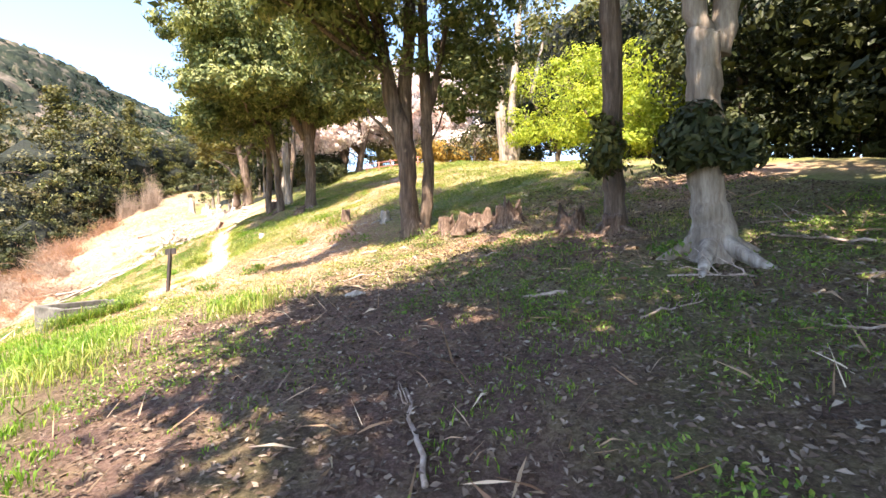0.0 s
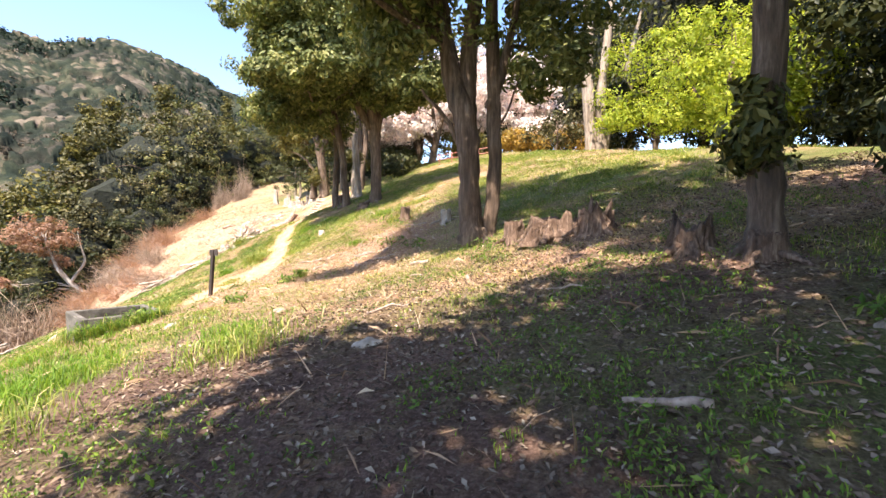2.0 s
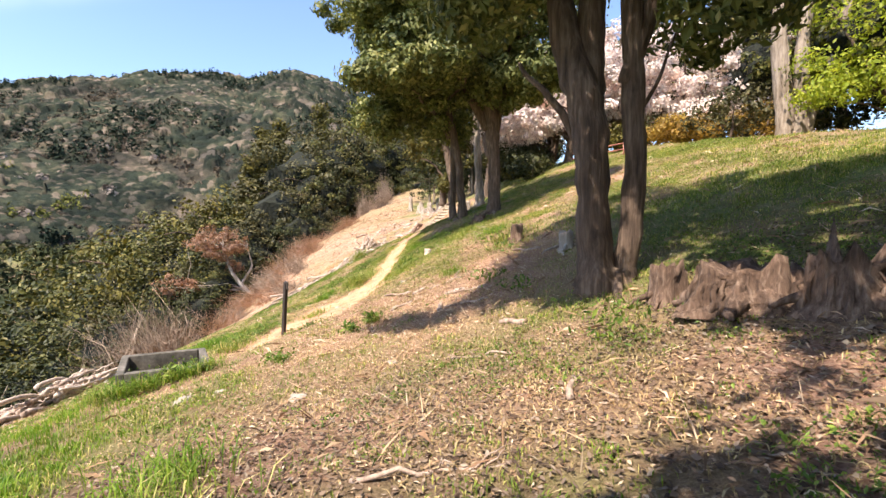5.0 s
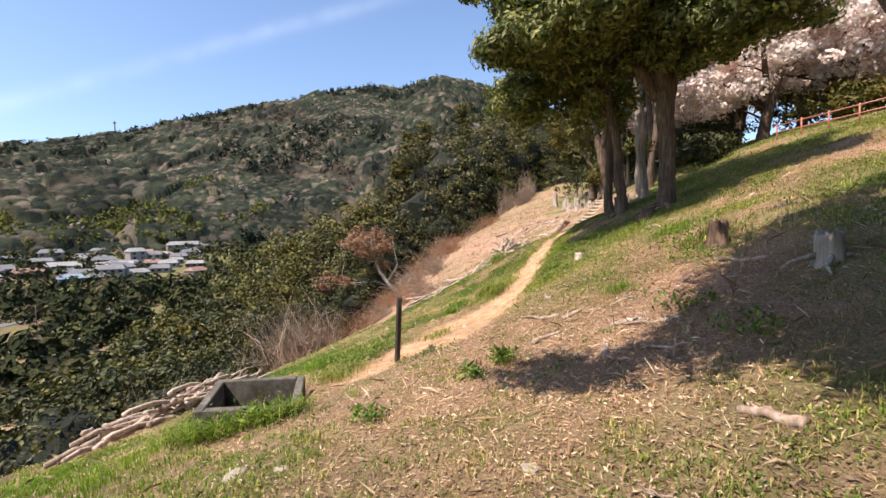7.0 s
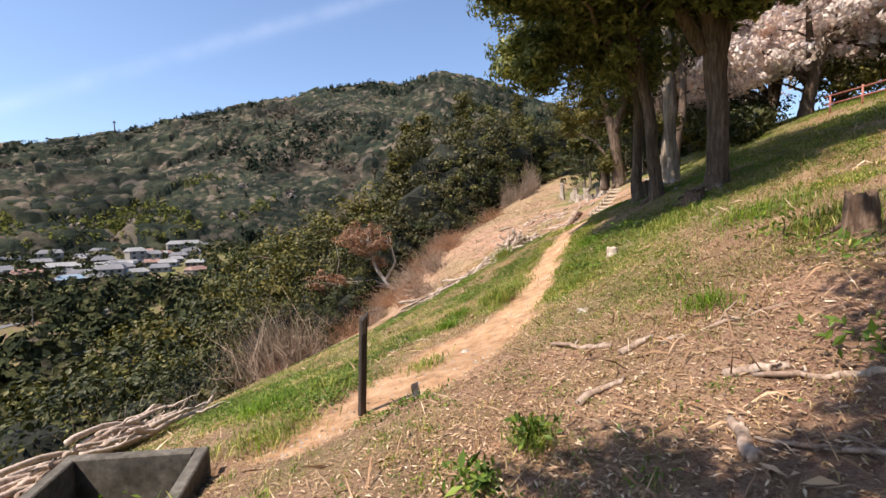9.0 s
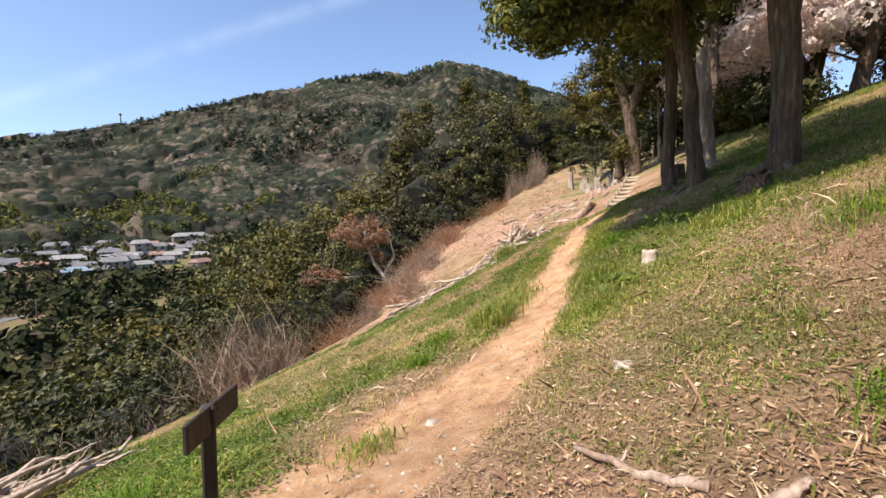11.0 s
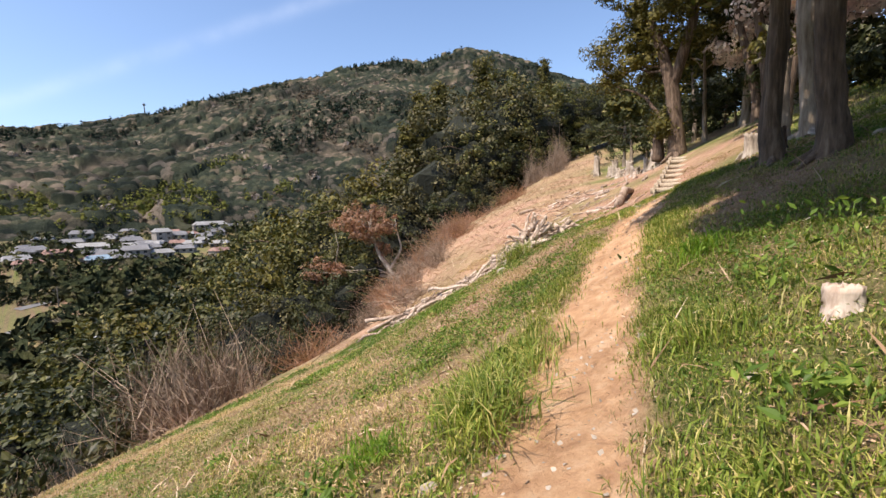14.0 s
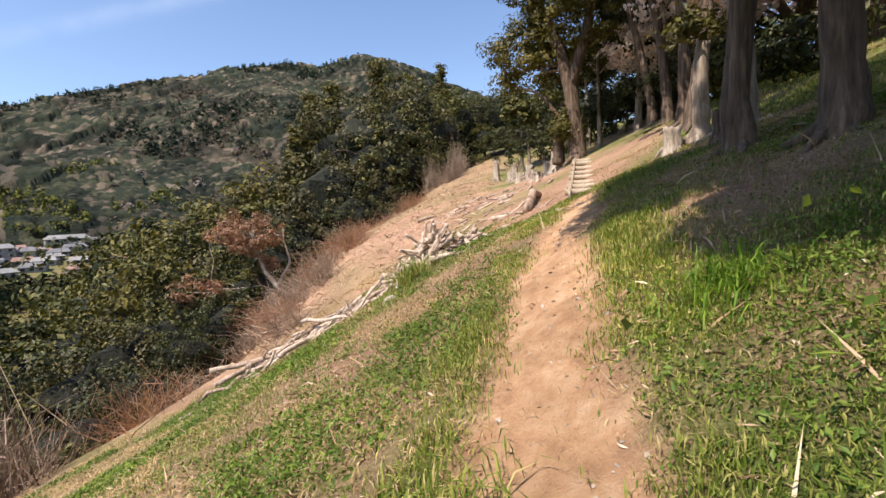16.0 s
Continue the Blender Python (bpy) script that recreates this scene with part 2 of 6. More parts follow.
BARK = rough_material("bark_brown", [(0.3, (0.04, 0.026, 0.018)), (0.5, (0.135, 0.09, 0.062)), (0.7, (0.27, 0.2, 0.145))], 5, (3.4, 3.4, 0.35), 1.0, 0.9, (0.6, 0.58, 0.55), 0.9, 0.05)
BARK_PALE = rough_material("bark_pale", [(0.3, (0.12, 0.088, 0.066)), (0.5, (0.29, 0.235, 0.185)), (0.7, (0.46, 0.395, 0.325))], 4, (3, 3, 0.4), 0.9, 0.85, (0.7, 0.66, 0.6), 0.7, 0.03)
WOOD_GREY = rough_material("weathered_wood", [(0.3, (0.2, 0.16, 0.125)), (0.5, (0.42, 0.36, 0.3)), (0.72, (0.62, 0.56, 0.48))], 7, (3, 3, 0.5), 0.7, 0.85, (0.6, 0.55, 0.5), 1.4)
LEAF_OAK = leaf_material("evergreen_leaves", [(0.0, (0.0315, 0.0384, 0.0104)), (0.5, (0.072, 0.0784, 0.0192)), (0.85, (0.135, 0.124, 0.0333)), (1.0, (0.216, 0.184, 0.0629))])
LEAF_NEAR = leaf_material("glossy_oak_leaves", [(0.0, (0.062, 0.084, 0.03)), (0.5, (0.14, 0.165, 0.056)), (0.85, (0.24, 0.25, 0.09)), (1.0, (0.35, 0.34, 0.15))], 0.28)
LEAF_DARK = leaf_material("deep_green_leaves", [(0.0, (0.0153, 0.0216, 0.0074)), (0.6, (0.0342, 0.0416, 0.0126)), (1.0, (0.0765, 0.0784, 0.0259))], 0.1)
LEAF_OLIVE = leaf_material("olive_leaves", [(0.0, (0.0468, 0.0448, 0.00814)), (0.6, (0.0945, 0.084, 0.0148)), (1.0, (0.153, 0.128, 0.0296))])
LEAF_GREY = leaf_material("grey_green_leaves", [(0.0, (0.0342, 0.0352, 0.0148)), (0.6, (0.072, 0.068, 0.0274)), (1.0, (0.135, 0.116, 0.0518))])
LEAF_MAPLE = leaf_material("fresh_maple_leaves", [(0.0, (0.2, 0.27, 0.03)), (0.6, (0.33, 0.4, 0.05)), (1.0, (0.48, 0.5, 0.09))], 0.5)
LEAF_AMBER = leaf_material("amber_leaves", [(0.0, (0.18, 0.11, 0.025)), (0.6, (0.32, 0.2, 0.04)), (1.0, (0.45, 0.32, 0.08))], 0.4)
LEAF_RED = leaf_material("withered_red_leaves", [(0.0, (0.19, 0.1, 0.07)), (0.6, (0.31, 0.175, 0.125)), (1.0, (0.42, 0.27, 0.2))], 0.3, 0.7)
BLOSSOM = leaf_material("cherry_blossom", [(0.0, (0.62, 0.5, 0.49)), (0.5, (0.82, 0.73, 0.72)), (1.0, (0.9, 0.84, 0.82))], 0.4, 0.8, (1, 0.95, 0.96))
TWIG = leaf_material("bare_twigs", [(0.0, (0.14, 0.095, 0.072)), (0.6, (0.26, 0.19, 0.148)), (1.0, (0.4, 0.31, 0.25))], 0.0, 0.9)

# near-black, so that the depth of a crown looks shaded
CROWN_SHADE = rough_material("painted_crown_shade", [(0.3, (0.005, 0.007, 0.003)), (0.5, (0.01, 0.013, 0.006)), (0.7, (0.02, 0.024, 0.01))], 5, (1, 1, 1), 1.0, 1.0, (0.7, 0.7, 0.7), 1.5, 0.2)


def ground_material():
    m, n, l, p = nodes_of("hillside_ground")
    co = n.new("ShaderNodeTexCoord").outputs["Object"]
    att = n.new("ShaderNodeVertexColor")
    att.layer_name = "cover"
    sep = n.new("ShaderNodeSeparateColor")
    l.new(att.outputs["Color"], sep.inputs[0])
    fine, mid, big = noise_tex(n, l, co, 34, 8, 0.78), noise_tex(n, l, co, 5, 6, 0.65), noise_tex(n, l, co, 0.9, 4)
    litter = ramp(n, [(0.3, (0.05, 0.027, 0.02)), (0.48, (0.135, 0.082, 0.06)), (0.6, (0.22, 0.145, 0.11)), (0.75, (0.36, 0.275, 0.22))])
    l.new(fine.outputs["Fac"], litter.inputs["Fac"])
    straw = ramp(n, [(0.3, (0.17, 0.085, 0.055)), (0.46, (0.36, 0.21, 0.145)), (0.58, (0.47, 0.31, 0.22)), (0.72, (0.6, 0.46, 0.35))])
    l.new(fine.outputs["Fac"], straw.inputs["Fac"])
    green = ramp(n, [(0.32, (0.04, 0.062, 0.014)), (0.5, (0.1, 0.14, 0.03)), (0.6, (0.19, 0.205, 0.06)), (0.72, (0.36, 0.3, 0.14))])
    l.new(fine.outputs["Fac"], green.inputs["Fac"])
    dirt = ramp(n, [(0.3, (0.38, 0.215, 0.115)), (0.5, (0.54, 0.335, 0.19)), (0.72, (0.66, 0.46, 0.3))])
    l.new(mid.outputs["Fac"], dirt.inputs["Fac"])

    def push(socket, amount):
        a = n.new("ShaderNodeMath")
        a.operation = "MULTIPLY_ADD"
        l.new(mid.outputs["Fac"], a.inputs[0])
        a.inputs[1].default_value, a.inputs[2].default_value = amount, -amount / 2
        b = n.new("ShaderNodeMath")
        b.operation, b.use_clamp = "ADD", True
        l.new(socket, b.inputs[0]), l.new(a.outputs[0], b.inputs[1])
        return b.outputs[0]

    c = mix_rgb(n, l, push(sep.outputs[2], 0.8), litter.outputs["Color"], straw.outputs["Color"])
    c = mix_rgb(n, l, push(sep.outputs[1], 1.0), c, green.outputs["Color"])
    c = mix_rgb(n, l, push(sep.outputs[0], 0.5), c, dirt.outputs["Color"])
    tone = ramp(n, [(0.35, (0.8, 0.78, 0.76)), (0.65, (1.12, 1.1, 1.08))])
    l.new(big.outputs["Fac"], tone.inputs["Fac"])
    l.new(mix_rgb(n, l, 1.0, c, tone.outputs["Color"], "MULTIPLY"), p.inputs["Base Color"])
    b = n.new("ShaderNodeBump")
    b.inputs["Strength"].default_value, b.inputs["Distance"].default_value = 1.0, 0.04
    add = n.new("ShaderNodeMath")
    add.operation = "ADD"
    l.new(fine.outputs["Fac"], add.inputs[0]), l.new(mid.outputs["Fac"], add.inputs[1])
    l.new(add.outputs[0], b.inputs["Height"]), l.new(b.outputs["Normal"], p.inputs["Normal"])
    p.inputs["Roughness"].default_value, p.inputs["Specular IOR Level"].default_value = 0.95, 0.2
    return m


GROUND = ground_material()


# ---- ground ----
def cover(x, y):
    """Shares of trodden earth, grass and dry straw over the plan."""
    u, v = uv(x, y)
    r = np.hypot(x - HUB[0], y - HUB[1])
    trail = trail_mask(x, y) * (r < 40)
    patch = fbm(x, y, 2.4, 41)
    lush = step(0.2, -2.2, v) * step(11.5, 8.5, u)                       # bright grass below the start
    low = step(0.2, -0.9, v) * step(8, 11, u) * 0.68 * step(30, 26, u)
    verge = np.exp(-((trail_distance(x, y) - 0.7) / 0.6) ** 2) * step(13.5, 16.0, u) * 0.9
    up = step(0.9, 2.4, v) * step(14.0, 17.0, u) * 0.58
    bank = step(4.0, 6.5, v) * 0.72
    shade = step(8.5, 5.5, u) * 0.2
    mixed = step(7, 9, u) * (0.5 + 0.26 * step(13, 10, u)) * step(60, 30, u)
    far = step(26, 40, r) * (0.85 - 0.25 * step(90, 140, r))
    grass = np.clip(np.maximum.reduce([lush, low, verge, up, bank, shade, far, mixed]) + 0.85 * patch + 0.35 * fbm(x, y, 0.7, 43) - 0.1, 0, 1)
    chips = np.exp(-(((u - 12.3) / 3.4) ** 2 + ((v - 2.0) / 2.0) ** 2))
    straw = np.clip(step(6.6, 9.0, u + 0.5 * v) + 0.3 * patch, 0, 1) * (1 - 0.9 * step(40, 80, r))
    chips = np.maximum(chips, np.exp(-(((u - 16.0) / 1.7) ** 2 + ((v - 3.2) / 1.0) ** 2)))
    cleared = step(25, 29, u) * step(-1.2, -2.8, v) * step(90, 70, u)          # felled part under the wood
    grass = grass * (1 - 0.6 * chips) * (1 - trail) * (1 - 0.5 * cleared)
    straw = np.clip(straw + cleared, 0, 1)
    return np.clip(trail, 0, 1), grass, straw


def spread(lo, hi, fine, reach, grow=1.09):
    mid = np.arange(lo, hi + fine / 2, fine)
    out, s = [], fine
    while not out or out[-1] < reach:
        s *= grow
        out.append((out[-1] if out else 0) + s)
    out = np.array(out)
    return np.concatenate([lo - out[::-1], mid, hi + out])


gx, gy = spread(-14.5, 5.0, 0.15, 2600), spread(-1.5, 25.5, 0.15, 2600)
X, Y = np.meshgrid(gx, gy, indexing="ij")
Z = land(X, Y)
i, j = np.meshgrid(np.arange(len(gx) - 1), np.arange(len(gy) - 1), indexing="ij")
w = len(gy)
quads = np.stack([i * w + j, (i + 1) * w + j, (i + 1) * w + j + 1, i * w + j + 1], -1).reshape(-1, 4)
ground_mesh = mesh_of("ground", np.stack([X, Y, Z], -1).reshape(-1, 3), quads, GROUND)
masks = cover(X.ravel(), Y.ravel())
layer = ground_mesh.color_attributes.new("cover", "FLOAT_COLOR", "POINT")
layer.data.foreach_set("color", np.stack([*masks, np.ones(X.size)], -1).astype(np.float32).ravel())
tagged(new("ground", ground_mesh), "grassy hillside with a trodden earth trail and dry litter", "ground", kind="structure")

# ---- mountain ----
RIDGE_AZ = (10, 20, 29.7, 35.6, 37.3, 41, 45.5, 48, 51, 54.5, 58, 64.4, 70.5, 76, 81, 85.5, 89.5, 100, 120, 140)
RIDGE_EL = (7, 9, 12.7, 14.6, 16.0, 17.2, 18.0, 17.6, 16.8, 17.1, 16.7, 14.9, 13.6, 12.0, 10.2, 9.2, 8.4, 7, 5.5, 4)


def mountain_height(az, r):
    top = np.tan(np.radians(np.interp(az, RIDGE_AZ, RIDGE_EL))) * 960 + 2.4 - 4
    s = np.clip((r - 390) / 570, 0, 1.6)
    x, y = HUB[0] - np.sin(np.radians(az)) * r, HUB[1] + np.cos(np.radians(az)) * r
    base = -30 + np.clip(r - 180, 0, 400) * 0.1 - 1.5
    rise = np.where(s < 1, s ** 1.15, 1 - (s - 1) * 1.3)
    folds = fbm(x, y, 170, 51) * 24 * np.sin(np.clip(s, 0, 1) * np.pi) + fbm(x, y, 40, 57) * 5 * np.clip(s * 3, 0, 1)
    return base * (1 - np.clip(s, 0, 1)) + (top + 14) * rise + folds - 14 * np.clip(s, 0, 1)


def mountain_point(az, r):
    return HUB[0] - np.sin(np.radians(az)) * r, HUB[1] + np.cos(np.radians(az)) * r, mountain_height(az, r)


az, rr = np.meshgrid(np.linspace(10, 140, 330), np.linspace(380, 1250, 110), indexing="ij")
mx, my, mz = mountain_point(az, rr)
i, j = np.meshgrid(np.arange(329), np.arange(109), indexing="ij")
quads = np.stack([i * 110 + j, i * 110 + j + 1, (i + 1) * 110 + j + 1, (i + 1) * 110 + j], -1).reshape(-1, 4)
MOUNTAIN = rough_material("mountain_scrub", [(0.3, (0.024, 0.026, 0.014)), (0.48, (0.044, 0.04, 0.023)), (0.6, (0.085, 0.066, 0.042)), (0.72, (0.15, 0.11, 0.075))], 0.03, (1, 1, 1), 0.6, 0.95, (0.7, 0.75, 0.7), 0.008, 2.0)
tagged(new("mountain", mesh_of("mountain", np.stack([mx, my, mz], -1).reshape(-1, 3), quads, MOUNTAIN)), "wooded mountain with terraced groves behind a valley", "mountain", kind="structure")


def ico(level):
    bm = bmesh.new()
    bmesh.ops.create_icosphere(bm, subdivisions=level, radius=1.0)
    v = np.array([q.co[:] for q in bm.verts])
    f = np.array([[q.index for q in t.verts] for t in bm.faces])
    bm.free()
    return v, f


def leafy_forest(name, places, sizes, material, label, category, leaves=50, tall=1.0, seed=3, leaf=0.3):
    """Far trees as open shells of leaf sprays, joined, because nobody could count them."""
    rng = np.random.default_rng(seed)
    who = np.repeat(np.arange(len(places)), leaves)
    d = rng.normal(0, 1, (len(who), 3))
    d /= np.linalg.norm(d, axis=1)[:, None]
    lobes = 1 + 0.22 * np.sin(3 * np.arctan2(d[:, 1], d[:, 0]) + who * 1.7) * np.cos(2.5 * d[:, 2] + who)
    radius = sizes[who] * lobes * rng.uniform(0.72, 1.1, len(who))
    taper = 1 - 0.45 * np.clip(d[:, 2], 0, 1) * (tall > 1.2)
    c = places[who] + d * radius[:, None] * np.stack([taper, taper, 0 * taper + tall], -1) + np.array([0, 0, 0.6 * tall]) * sizes[who][:, None]
    v, f = leaf_faces(c, leaf, rng, narrow=0.6, outward=d + np.array([0, 0, 0.15]))
    mid = np.repeat(c, 4, axis=0)
    v = mid + (v - mid) * np.repeat(sizes[who], 4)[:, None]
    ob = new(name, mesh_of(name, v, f, material, False))
    return tagged(ob, label, category, kind="stuff")


def far_leaf(name, stops, bare=None):
    m, n, l, p = nodes_of(name)
    r = ramp(n, stops)
    co = n.new("ShaderNodeTexCoord").outputs["Object"]
    each = noise_tex(n, l, co, 0.11, 2, 0.5)
    wide = n.new("ShaderNodeMapRange")
    wide.inputs["From Min"].default_value, wide.inputs["From Max"].default_value = 0.28, 0.72
    l.new(each.outputs["Fac"], wide.inputs["Value"])
    l.new(wide.outputs["Result"], r.inputs["Fac"])
    t = noise_tex(n, l, co, 1.1, 6, 0.75)
    s = ramp(n, [(0.3, (0.55, 0.58, 0.55)), (0.7, (1.35, 1.3, 1.2))])
    l.new(t.outputs["Fac"], s.inputs["Fac"])
    groves = noise_tex(n, l, co, 0.016, 5, 0.65)
    share = ramp(n, [(0.46, (0, 0, 0)), (0.62, (1, 1, 1))])
    l.new(groves.outputs["Fac"], share.inputs["Fac"])
    brown = mix_rgb(n, l, share.outputs["Color"], r.outputs["Color"], bare) if bare else r.outputs["Color"]
    l.new(mix_rgb(n, l, 1.0, brown, s.outputs["Color"], "MULTIPLY"), p.inputs["Base Color"])
    p.inputs["Roughness"].default_value, p.inputs["Specular IOR Level"].default_value = 1.0, 0.1
    bump = n.new("ShaderNodeBump")
    bump.inputs["Strength"].default_value, bump.inputs["Distance"].default_value = 1.0, 1.5
    l.new(t.outputs["Fac"], bump.inputs["Height"]), l.new(bump.outputs["Normal"], p.inputs["Normal"])
    return m


FAR_GREEN = far_leaf("far_woods", [(0.0, (0.024, 0.036, 0.021)), (0.45, (0.051, 0.063, 0.03)), (0.7, (0.09, 0.093, 0.039)), (0.88, (0.15, 0.135, 0.0825)), (1.0, (0.225, 0.188, 0.143))])
FAR_BAMBOO = far_leaf("far_bamboo", [(0.0, (0.101, 0.115, 0.027)), (1.0, (0.216, 0.216, 0.054))])
FAR_CONIFER = far_leaf("far_conifers", [(0.0, (0.012, 0.0225, 0.018)), (0.6, (0.027, 0.042, 0.03)), (1.0, (0.06, 0.072, 0.042))])
FAR_BARE = far_leaf("far_leafless_woods", [(0.0, (0.0646, 0.0551, 0.04)), (0.6, (0.115, 0.0919, 0.0688)), (1.0, (0.187, 0.142, 0.112))])
FAR_CHERRY = far_leaf("far_cherry", [(0.0, (0.22, 0.175, 0.15)), (1.0, (0.44, 0.37, 0.33))])



def crowns(x, y, cell, seed):
    """Rounded crowns on an uneven lattice: height between 0 and 1, and a number for each crown."""
    ix, iy = np.floor(x / cell), np.floor(y / cell)
    best, tag = np.full(np.shape(x), 9.0), np.zeros(np.shape(x))
    for dx in (-1, 0, 1):
        for dy in (-1, 0, 1):
            jx, jy = ix + dx, iy + dy
            size = 0.75 + 0.5 * lattice(jx, jy, seed + 2)
            d = np.hypot(x / cell - jx - lattice(jx, jy, seed), y / cell - jy - lattice(jx, jy, seed + 1)) / size
            nearer = d < best
            best, tag = np.where(nearer, d, best), np.where(nearer, lattice(jx, jy, seed + 3), tag)
    return np.sqrt(np.clip(1 - best * best, 0, 1)), tag


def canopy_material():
    m, n, l, p = nodes_of("haze_tinted_canopy")
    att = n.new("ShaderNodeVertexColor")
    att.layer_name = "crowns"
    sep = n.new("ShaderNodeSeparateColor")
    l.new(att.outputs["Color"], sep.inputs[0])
    # leaf greens cooled, so that they carry the bluish haze of distance
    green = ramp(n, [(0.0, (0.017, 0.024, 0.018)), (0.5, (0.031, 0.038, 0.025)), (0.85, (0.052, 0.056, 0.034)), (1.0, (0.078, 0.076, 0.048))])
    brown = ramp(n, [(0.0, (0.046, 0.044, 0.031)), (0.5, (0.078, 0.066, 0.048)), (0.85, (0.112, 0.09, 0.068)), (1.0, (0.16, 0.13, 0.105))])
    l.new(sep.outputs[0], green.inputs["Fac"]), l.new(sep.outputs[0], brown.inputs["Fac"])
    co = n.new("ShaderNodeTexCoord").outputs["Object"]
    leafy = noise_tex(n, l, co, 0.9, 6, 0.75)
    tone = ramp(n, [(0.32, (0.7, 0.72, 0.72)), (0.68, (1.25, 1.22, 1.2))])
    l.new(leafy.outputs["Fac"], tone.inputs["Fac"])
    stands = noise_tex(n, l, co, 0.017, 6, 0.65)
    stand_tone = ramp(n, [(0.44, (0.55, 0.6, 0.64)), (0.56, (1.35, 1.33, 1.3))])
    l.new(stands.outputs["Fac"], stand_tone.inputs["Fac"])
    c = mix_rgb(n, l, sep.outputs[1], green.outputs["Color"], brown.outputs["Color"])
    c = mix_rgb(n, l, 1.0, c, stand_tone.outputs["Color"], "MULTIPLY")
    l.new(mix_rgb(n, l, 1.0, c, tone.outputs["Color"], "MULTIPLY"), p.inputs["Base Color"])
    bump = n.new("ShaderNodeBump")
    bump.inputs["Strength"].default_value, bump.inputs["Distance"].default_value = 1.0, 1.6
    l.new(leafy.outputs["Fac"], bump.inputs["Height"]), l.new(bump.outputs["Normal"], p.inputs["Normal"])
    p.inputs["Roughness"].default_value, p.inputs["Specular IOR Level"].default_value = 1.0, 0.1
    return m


rng = np.random.default_rng(21)
az, rr = np.meshgrid(np.linspace(18, 108, 760), np.geomspace(392, 1010, 270), indexing="ij")
mx, my, mz = mountain_point(az, rr)
small, tag_small = crowns(mx, my, 5.5, 301)
large, tag_large = crowns(mx, my, 10.0, 311)
patch = fbm(mx, my, 90, 61) + 0.5 * fbm(mx, my, 26, 64)
open_ground = step(0.2, 0.5, fbm(mx, my, 75, 71) + 0.35 * fbm(mx, my, 20, 74)) * step(930, 800, rr)
terrace = step(0.28, 0.1, np.abs(np.sin(mz * 0.2 + 0.8 * fbm(mx, my, 60, 66)))) * step(760, 500, rr) * step(-0.25, 0.2, patch)
bare_share = np.clip(np.maximum(open_ground, terrace), 0, 1)
rise = np.where(patch > 0.1, 13.0 * large, 6.0 * small) * (1 - 0.7 * bare_share) * step(390, 425, rr)
i, j = np.meshgrid(np.arange(759), np.arange(269), indexing="ij")
quads = np.stack([i * 270 + j, i * 270 + j + 1, (i + 1) * 270 + j + 1, (i + 1) * 270 + j], -1).reshape(-1, 4)
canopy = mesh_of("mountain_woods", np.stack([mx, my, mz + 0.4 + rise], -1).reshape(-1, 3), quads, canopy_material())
layer = canopy.color_attributes.new("crowns", "FLOAT_COLOR", "POINT")
tag_of = np.where(patch > 0.1, tag_large, tag_small)
brownness = np.clip(bare_share + 0.75 * step(0.72, 0.9, tag_of) + 0.4 * step(0.1, 0.6, fbm(mx, my, 140, 77)), 0, 1)
layer.data.foreach_set("color", np.stack([tag_of, brownness, 0 * mx, 0 * mx + 1], -1).astype(np.float32).ravel())
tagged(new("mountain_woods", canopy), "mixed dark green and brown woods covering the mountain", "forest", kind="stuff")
n = 260
a, r = rng.uniform(20, 105, n), rng.uniform(400, 900, n)
x, y, z = mountain_point(a, r)
keep = (fbm(x, y, 120, 71) > -0.15)
leafy_forest("mountain_cherry_trees", np.stack([x, y, z + 3.0], -1)[keep], rng.uniform(2.4, 5.6, keep.sum()), FAR_CHERRY, "pale blossoming cherry trees scattered over the mountain", "forest", 60, 0.8, 5, 0.32)
n = 1500
a, r = rng.uniform(66, 100, n), rng.uniform(405, 560, n)
x, y, z = mountain_point(a, r)
keep = fbm(x, y, 70, 76) > 0.12
leafy_forest("bamboo_grove", np.stack([x, y, z + 2.0], -1)[keep], rng.uniform(2.0, 3.6, keep.sum()), FAR_BAMBOO, "yellow-green bamboo grove at the mountain's foot", "forest", 34, 1.9, 6, 0.34)
for name, count, low, mat_, label, tall, leaves, at in (("mountain_conifers", 5200, 2.0, FAR_CONIFER, "dark conifer stands over the mountain and its ridge", 2.1, 26, 0.12), ("mountain_leafless_woods", 3600, 1.8, FAR_BARE, "brown leafless woods on the mountain", 1.1, 26, 0.05)):
    a, r = rng.uniform(20, 106, count * 3), np.sqrt(rng.uniform(400 ** 2, 985 ** 2, count * 3))
    x, y, z = mountain_point(a, r)
    belt = fbm(x, y, 150, 401 if tall > 2 else 407) + 0.5 * fbm(x, y, 45, 411) + (0.5 * step(880, 950, r) if tall > 2 else 0)
    pick = np.flatnonzero(belt > at)[:count]
    leafy_forest(name, np.stack([x, y, z + 1.0], -1)[pick], rng.uniform(low, low + 2.2, len(pick)), mat_, label, "forest", leaves, tall, 9, 0.42)
# lowland scrub and woods between the village and the hill
n = 8600
a, r = rng.uniform(20, 125, n), rng.uniform(110, 400, n)
x, y = HUB[0] - np.sin(np.radians(a)) * r, HUB[1] + np.cos(np.radians(a)) * r
keep = (fbm(x, y, 40, 81) > -0.3) | (a < 62)
village = (a > 70) & (a < 95) & (r > 262)
road = (a > 78) & (r > 150) & (r < 262)
keep &= ~(village & (rng.uniform(0, 1, n) > 0.55)) & ~(road & (fbm(x, y, 30, 85) < -0.12))
